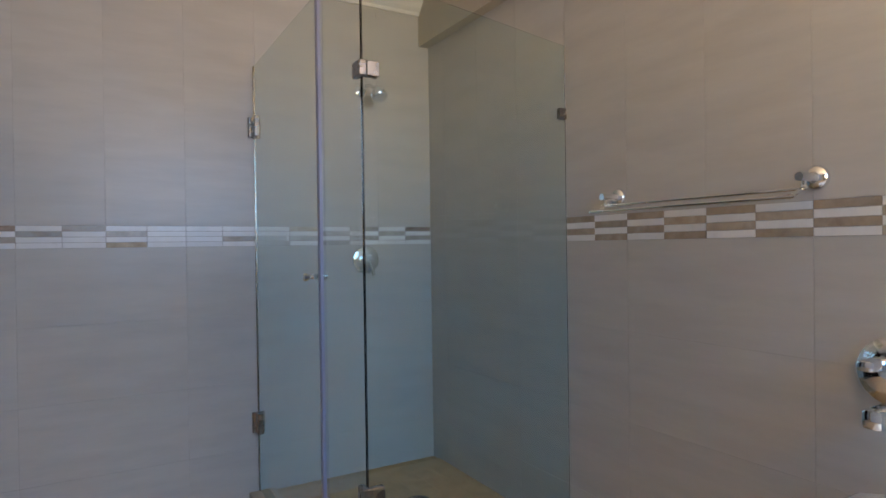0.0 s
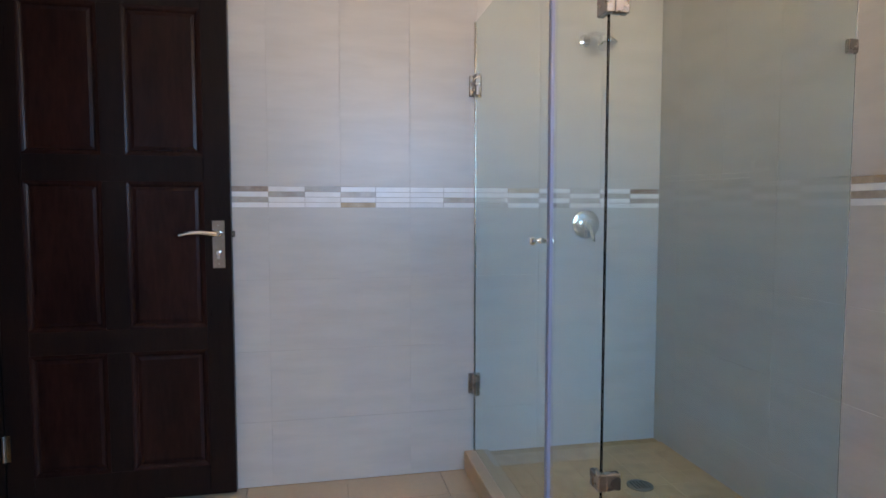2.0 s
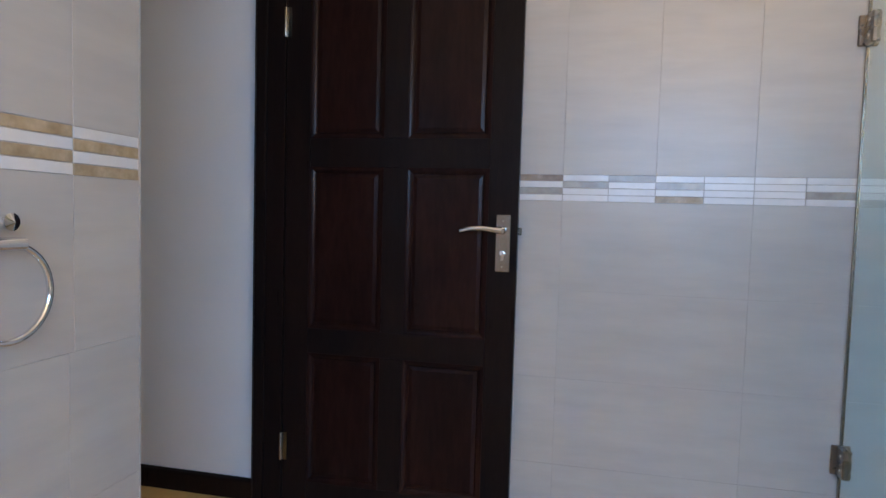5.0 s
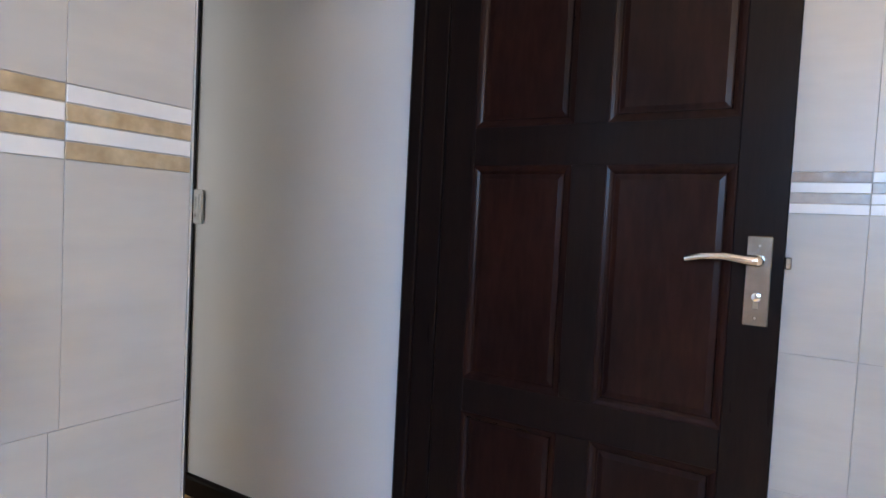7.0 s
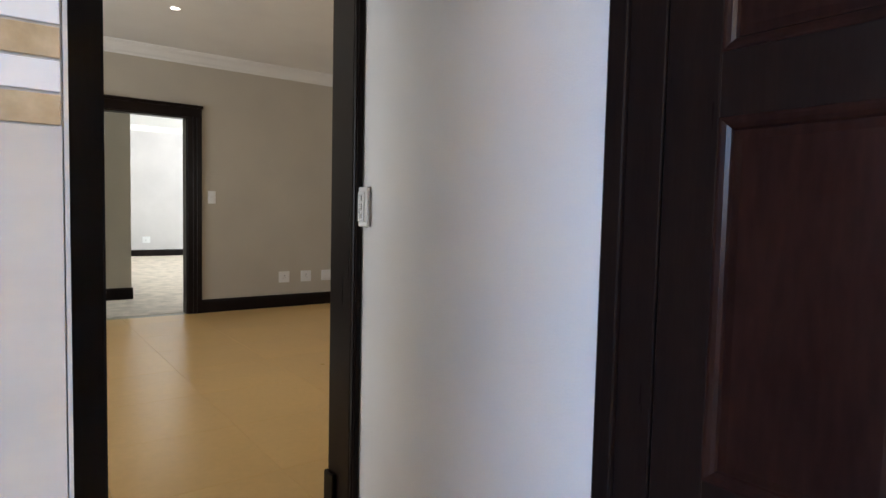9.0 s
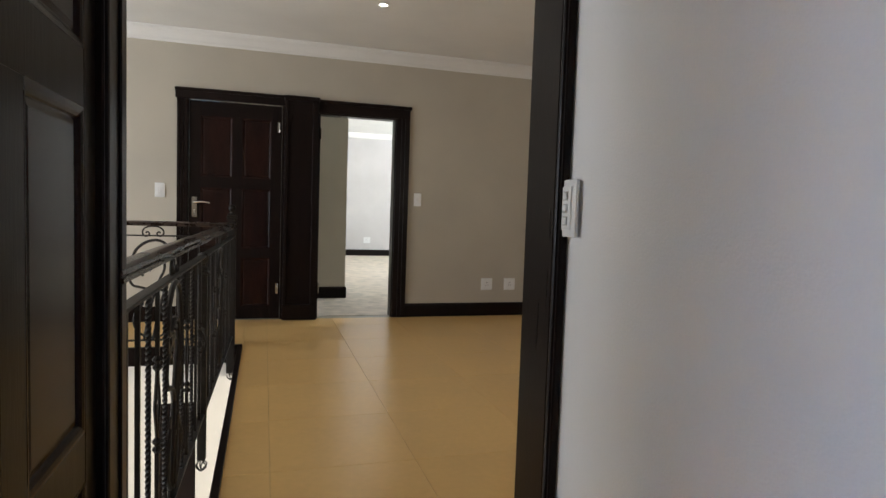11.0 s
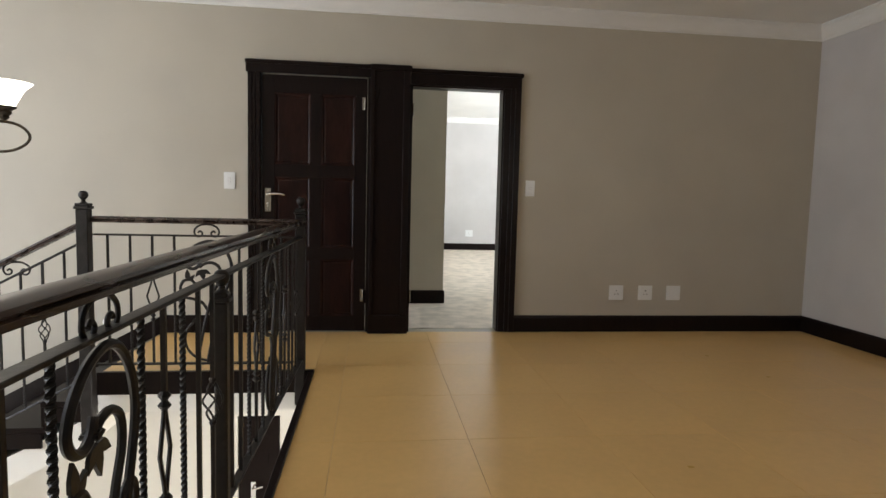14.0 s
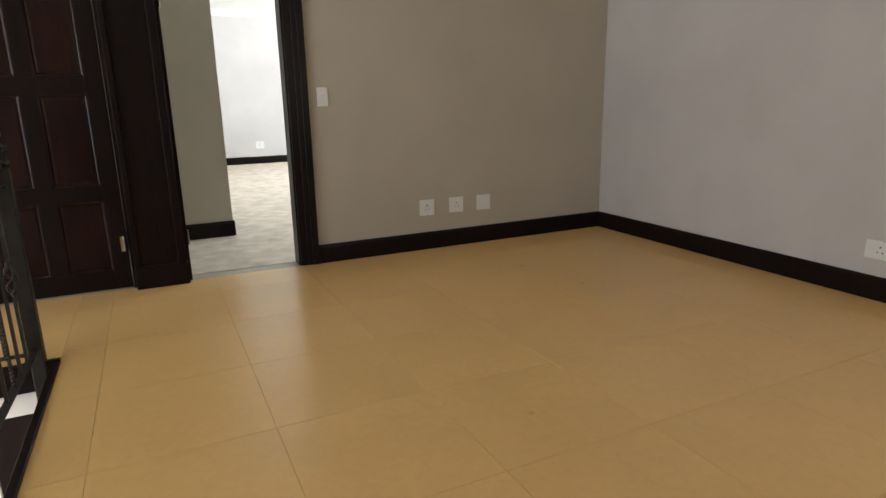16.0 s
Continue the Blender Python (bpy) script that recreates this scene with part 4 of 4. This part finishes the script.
# ---- stairs ----
stair = thing("staircase", "dark wooden stairs descending between wall and balustrade", "staircase")
GO, RISE, SX = 0.29, 0.157, 1.19
for i in range(11):
    z = -RISE * (i + 1)
    x1 = SX - GO * i
    x0 = x1 - GO
    part("tread", blocks((x0 - 0.02, x1 - 0.001, YE - 0.03, YF - 0.001, z - 0.035, z), bevel=0.004), WOOD, stair)
    part("riser", blocks((x1 - 0.0205, x1 - 0.0015, YE - 0.02, YF - 0.001, z + 0.0005, z + RISE - 0.036)), WOOD, stair)
    part("step_cheek", blocks((x0, x1 - 0.021, YE - 0.028, YE + 0.01, z - 0.13, z - 0.0355), bevel=0.002), WOOD, stair)
bm = bmesh.new()
top = [(SX, -0.24), (SX, -0.40), (SX - GO * 11, -0.40 - RISE * 11), (SX - GO * 11, -0.14 - RISE * 11)]
sides = [[bm.verts.new((x, y, z)) for x, z in top] for y in (YE - 0.01, YF - 0.002)]
for i in range(4):
    bm.faces.new((sides[0][i], sides[0][(i + 1) % 4], sides[1][(i + 1) % 4], sides[1][i]))
bm.faces.new(sides[0])
bm.faces.new(sides[1][::-1])
part("soffit", bm, HALL, stair, "cream plastered underside")
flight = thing("balustrade_panel", "black wrought-iron panel sloping down the stairs", "balustrade panel", "iron panels of the balustrade")
kinds = [bar_twist, bar_basket, bar_twist, bar_plain]
for i in range(16):
    u = FX - 0.13 - i * 0.118
    z1 = 0.885 - SLOPE * (FX - 0.03 - u) - 0.09
    part("baluster", kinds[i % 4](bmesh.new(), u, z1 - 0.80, z1), IRON, flight)
for dz in (-0.085, -0.885):
    part("sloping_bar", tube(bmesh.new(), [(FX - 0.03, 0, 0.885 + dz), (-0.9, 0, 0.885 + dz - SLOPE * (FX - 0.03 + 0.9))], 0.008, 6), IRON, flight)
top_scroll(FX - 0.385, 0.885 - SLOPE * 0.355 - 0.085, flight)
flight.location = (0, RY, 0)
bm = bmesh.new()
prof = [(1.2, 0.0), (1.2, 0.138), (-2.0, 0.138 - SLOPE * 3.2), (-2.0, -SLOPE * 3.2 - 0.1)]
sides = [[bm.verts.new((x, y, z)) for x, z in prof] for y in (YF - 0.018, YF - 0.0005)]
for i in range(4):
    bm.faces.new((sides[0][i], sides[0][(i + 1) % 4], sides[1][(i + 1) % 4], sides[1][i]))
bm.faces.new(sides[0])
bm.faces.new(sides[1][::-1])
structure("baseboard_stairs", bm, WOOD, "dark sloping stair skirting", "baseboard")
sl = thing("step_light", "small lit white step light on the stair wall", "step light", at=(0.79, YF, 0.083))
part("bezel", lathe(bmesh.new(), [(0.034, 0), (0.034, -0.006), (0.028, -0.009)], segments=20, axis="y"), PLASTIC, sl)
part("lens", lathe(bmesh.new(), [(0.016, -0.009), (0.013, -0.014), (0.0, -0.015)], segments=20, axis="y", caps=False), STEPLIGHT, sl)

# ---- ceiling lights ----
for x, y in DOWNLIGHTS:
    d = tagged(thing("downlight", "small round recessed ceiling downlight, lit", "downlight", at=(x, y, CL)), group="ceiling downlights")
    part("bezel", lathe(bmesh.new(), [(0.046, 0), (0.045, -0.005), (0.034, -0.006), (0.033, -0.001)], segments=24, caps=False), PLASTIC, d)
    part("lens", lathe(bmesh.new(), [(0.033, -0.002), (0.0, -0.003)], segments=24, caps=False), SPOT, d)

chand = thing("chandelier", "bronze chandelier with lit opal glass shades and curled arms", "chandelier", at=(0.848, 6.45, 0))
CZ = 1.385
part("stem", lathe(bmesh.new(), [(0.012, CL), (0.012, 1.95), (0.03, 1.93), (0.04, 1.86), (0.02, 1.78), (0.016, 1.6), (0.035, 1.52), (0.045, 1.44), (0.03, 1.36), (0.012, 1.30), (0.02, 1.27), (0.0, 1.25)], segments=20, caps=False), BRONZE, chand, smooth=True)
part("canopy", lathe(bmesh.new(), [(0.065, CL), (0.06, CL - 0.02), (0.02, CL - 0.035)], segments=24), BRONZE, chand, smooth=True)


def chandelier_arm(a, reach, z, size):
    c, s = math.cos(radians(a)), math.sin(radians(a))
    def at(r, h):
        return (r * c, r * s, h)
    pts = [at(0.03, z - 0.02), at(reach * 0.45, z - 0.09), at(reach * 0.8, z - 0.128), at(reach * 1.02, z - 0.132), at(reach * 1.16, z - 0.10), at(reach * 1.19, z - 0.06), at(reach * 1.10, z - 0.02), at(reach * 0.92, z - 0.008), at(reach * 0.6, z - 0.002)]
    fine = []
    for i in range(len(pts) - 1):
        p0, p1, p2, p3 = (Vector(pts[max(0, min(len(pts) - 1, i + d))]) for d in (-1, 0, 1, 2))
        for f in (0, 0.25, 0.5, 0.75):
            fine.append(0.5 * ((2 * p1) + (p2 - p0) * f + (2 * p0 - 5 * p1 + 4 * p2 - p3) * f * f + (3 * p1 - p0 - 3 * p2 + p3) * f ** 3))
    fine.append(Vector(pts[-1]))
    part("arm", tube(bmesh.new(), fine, 0.006, 8), BRONZE, chand, smooth=True)
    x, y, _ = at(reach, 0)
    bm = lathe(bmesh.new(), [(0.008, z - 0.005), (0.020, z + 0.006), (0.018, z + 0.015), (0.030, z + 0.024), (0.026, z + 0.034), (0.045, z + 0.046), (0.046, z + 0.052), (0.0, z + 0.052)], (x, y, 0), 20, caps=False)
    part("cup", bm, BRONZE, chand, smooth=True)
    prof = [(0.040, 0.05), (0.050, 0.07), (0.066, 0.10), (0.080, 0.13), (0.098, 0.155), (0.122, 0.175), (0.126, 0.178), (0.120, 0.179), (0.096, 0.160), (0.076, 0.13), (0.062, 0.10), (0.046, 0.07), (0.0, 0.056)]
    part("shade", lathe(bmesh.new(), [(r * size, z + h * size) for r, h in prof], (x, y, 0), 28, caps=False), SHADE, chand, "lit opal glass bell shade", smooth=True)


for k in range(6):
    chandelier_arm(15 + 60 * k, 0.46, CZ, 0.84)
for k in range(3):
    chandelier_arm(-5 + 120 * k, 0.27, CZ + 0.135, 0.84)

# ---- wall and floor pieces, last ----


def flat_mesh(name, mat, sx, sy, sz, bevel):
    return mesh_of(name, box(bmesh.new(), 0, sx, 0, sy, 0, sz, bevel), mat)


CACHE = {}


def tile_piece(name, parent, mat, x0, x1, y0, y1, z0, z1, bevel):
    key = (mat.name, round(x1 - x0, 4), round(y1 - y0, 4), round(z1 - z0, 4))
    if key not in CACHE:
        CACHE[key] = flat_mesh(name, mat, x1 - x0, y1 - y0, z1 - z0, bevel)
    return piece(name, CACHE[key], parent, (x0, y0, z0))


PITCH, BAND0, BAND1 = 0.2868, 1.1475, 1.2335


def cuts(lo, hi, start, pitch):
    k = math.ceil((lo - start) / pitch + 1e-6)
    vals = [lo]
    while start + k * pitch < hi - 1e-6:
        vals.append(start + k * pitch)
        k += 1
    if len(vals) > 1 and hi - vals[-1] < 0.04:
        vals.pop()
    return [v for i, v in enumerate(vals) if i == 0 or v - vals[i - 1] > 0.004] + [hi]


def tiled(parent, along, lo, hi, start, fixed, facing, zrows, tones=0, flip=0, band=None, shift=None, mosaic=True, plain=None):
    """Tiles and the mosaic band on a wall. along: 'x' or 'y'; facing: sign of the way out."""
    g = 0.0004
    b0, b1 = band or (BAND0, BAND1)
    def put(name, mat, a0, a1, z0, z1, thick, gap, bevel):
        f0, f1 = (fixed - facing * thick, fixed) if facing > 0 else (fixed, fixed - facing * thick)
        f0, f1 = min(f0, f1), max(f0, f1)
        if along == "x":
            tile_piece(name, parent, mat, a0 + gap, a1 - gap, f0, f1, z0 + gap, z1 - gap, bevel)
        else:
            tile_piece(name, parent, mat, f0, f1, a0 + gap, a1 - gap, z0 + gap, z1 - gap, bevel)
    for z0, z1 in zrows:
        cs = cuts(lo, hi, start + (shift[z0] if shift and z0 in shift else 0), PITCH * (1 if z0 > 1.2 else 2))
        for a0, a1 in zip(cs, cs[1:]):
            put("tile", TILE, a0, a1, z0, z1, T, g, 0.0004)
    cs = cuts(lo, hi, start, PITCH / 2) if mosaic else []
    rnd = random.Random(7 + tones)
    for i, (a0, a1) in enumerate(zip(cs, cs[1:])):
        odd = round((a1 - start) / (PITCH / 2)) % 2 + flip
        h = (b1 - b0) / 4
        for j in range(4):
            white = (j + odd) % 2 == 1
            if white:
                mat = STRIP_WHITE
            elif tones:
                mat = rnd.choice((STRIP_GREY, STRIP_GREY, STRIP_BROWN, STRIP_WHITE, STRIP_TAN))
            else:
                mat = plain or STRIP_TAN
            put("mosaic_strip", mat, a0, a1, b0 + j * h, b0 + (j + 1) * h, T + 0.0005, 0.0010, 0.0005)


LOW = [(-0.02, 0.272), (0.272, 0.564), (0.564, 0.856), (0.856, BAND0)]
HIGH = [(BAND1, CB - 0.001)]
ROWS = [(max(0.001, a), b) for a, b in LOW] + HIGH
tiled(wall_a, "y", YB, YW, 1.9, XA, -1, ROWS, tones=1)
tiled(wall_b, "x", 0.052, EX, 1.961, YB, 1, ROWS, flip=1, plain=STRIP_BEIGE)
tiled(wall_b, "x", EX, XA, 1.961, YB, 1, ROWS[:3] + [(0.856, BAND1)] + HIGH, mosaic=False)
tiled(wall_w, "x", 0.0, 2.3655, 2.1965, YW, -1, [(0.001, 0.23), (0.23, 0.525), (0.525, 0.82), (0.82, 1.1445), (1.2345, CB - 0.001)], flip=1, band=(1.1445, 1.2345), shift={0.525: -0.0125})

for x0, x1 in zip(cuts(XE, XR, 3.27, 0.615), cuts(XE, XR, 3.27, 0.615)[1:]):
    for y0, y1 in zip(cuts(4.14, YF, 5.87, 0.617), cuts(4.14, YF, 5.87, 0.617)[1:]):
        tile_piece("floor_tile", floor_landing, FLOOR, x0 + 0.0007, x1 - 0.0007, y0 + 0.0007, y1 - 0.0007, -0.009, 0, 0.0006)
for x0, x1 in ((1.2, 1.43), (1.43, 2.045), (2.045, XE)):
    for y0, y1 in ((YE, 7.721), (7.721, 8.338), (8.338, YF)):
        tile_piece("floor_tile", floor_landing, FLOOR, x0 + 0.0007, x1 - 0.0007, y0 + 0.0007, y1 - 0.0007, -0.009, 0, 0.0006)
for x0, x1 in zip(cuts(-1.2, XA, 1.85, 0.4), cuts(-1.2, XA, 1.85, 0.4)[1:]):
    for y0, y1 in zip(cuts(YB, 2.968, 1.6, 0.4), cuts(YB, 2.968, 1.6, 0.4)[1:]):
        tile_piece("floor_tile", floor_bath, BATH_FLOOR, x0 + 0.001, x1 - 0.001, y0 + 0.001, y1 - 0.001, -0.009, 0, 0.001)
rnd = random.Random(3)
for i in range(11):
    for j in range(8):
        x0, y0 = CX + 0.05 + i * 0.1, YB + 0.002 + j * 0.1
        x1, y1 = min(x0 + 0.1, XA - 0.002), min(y0 + 0.1, GY - 0.072)
        if x1 - x0 > 0.02 and y1 - y0 > 0.02:
            tile_piece("stone_tile", tray, PEBBLE, x0 + 0.0004, x1 - 0.0004, y0 + 0.0004, y1 - 0.0004, 0.071, 0.082, 0.0008)
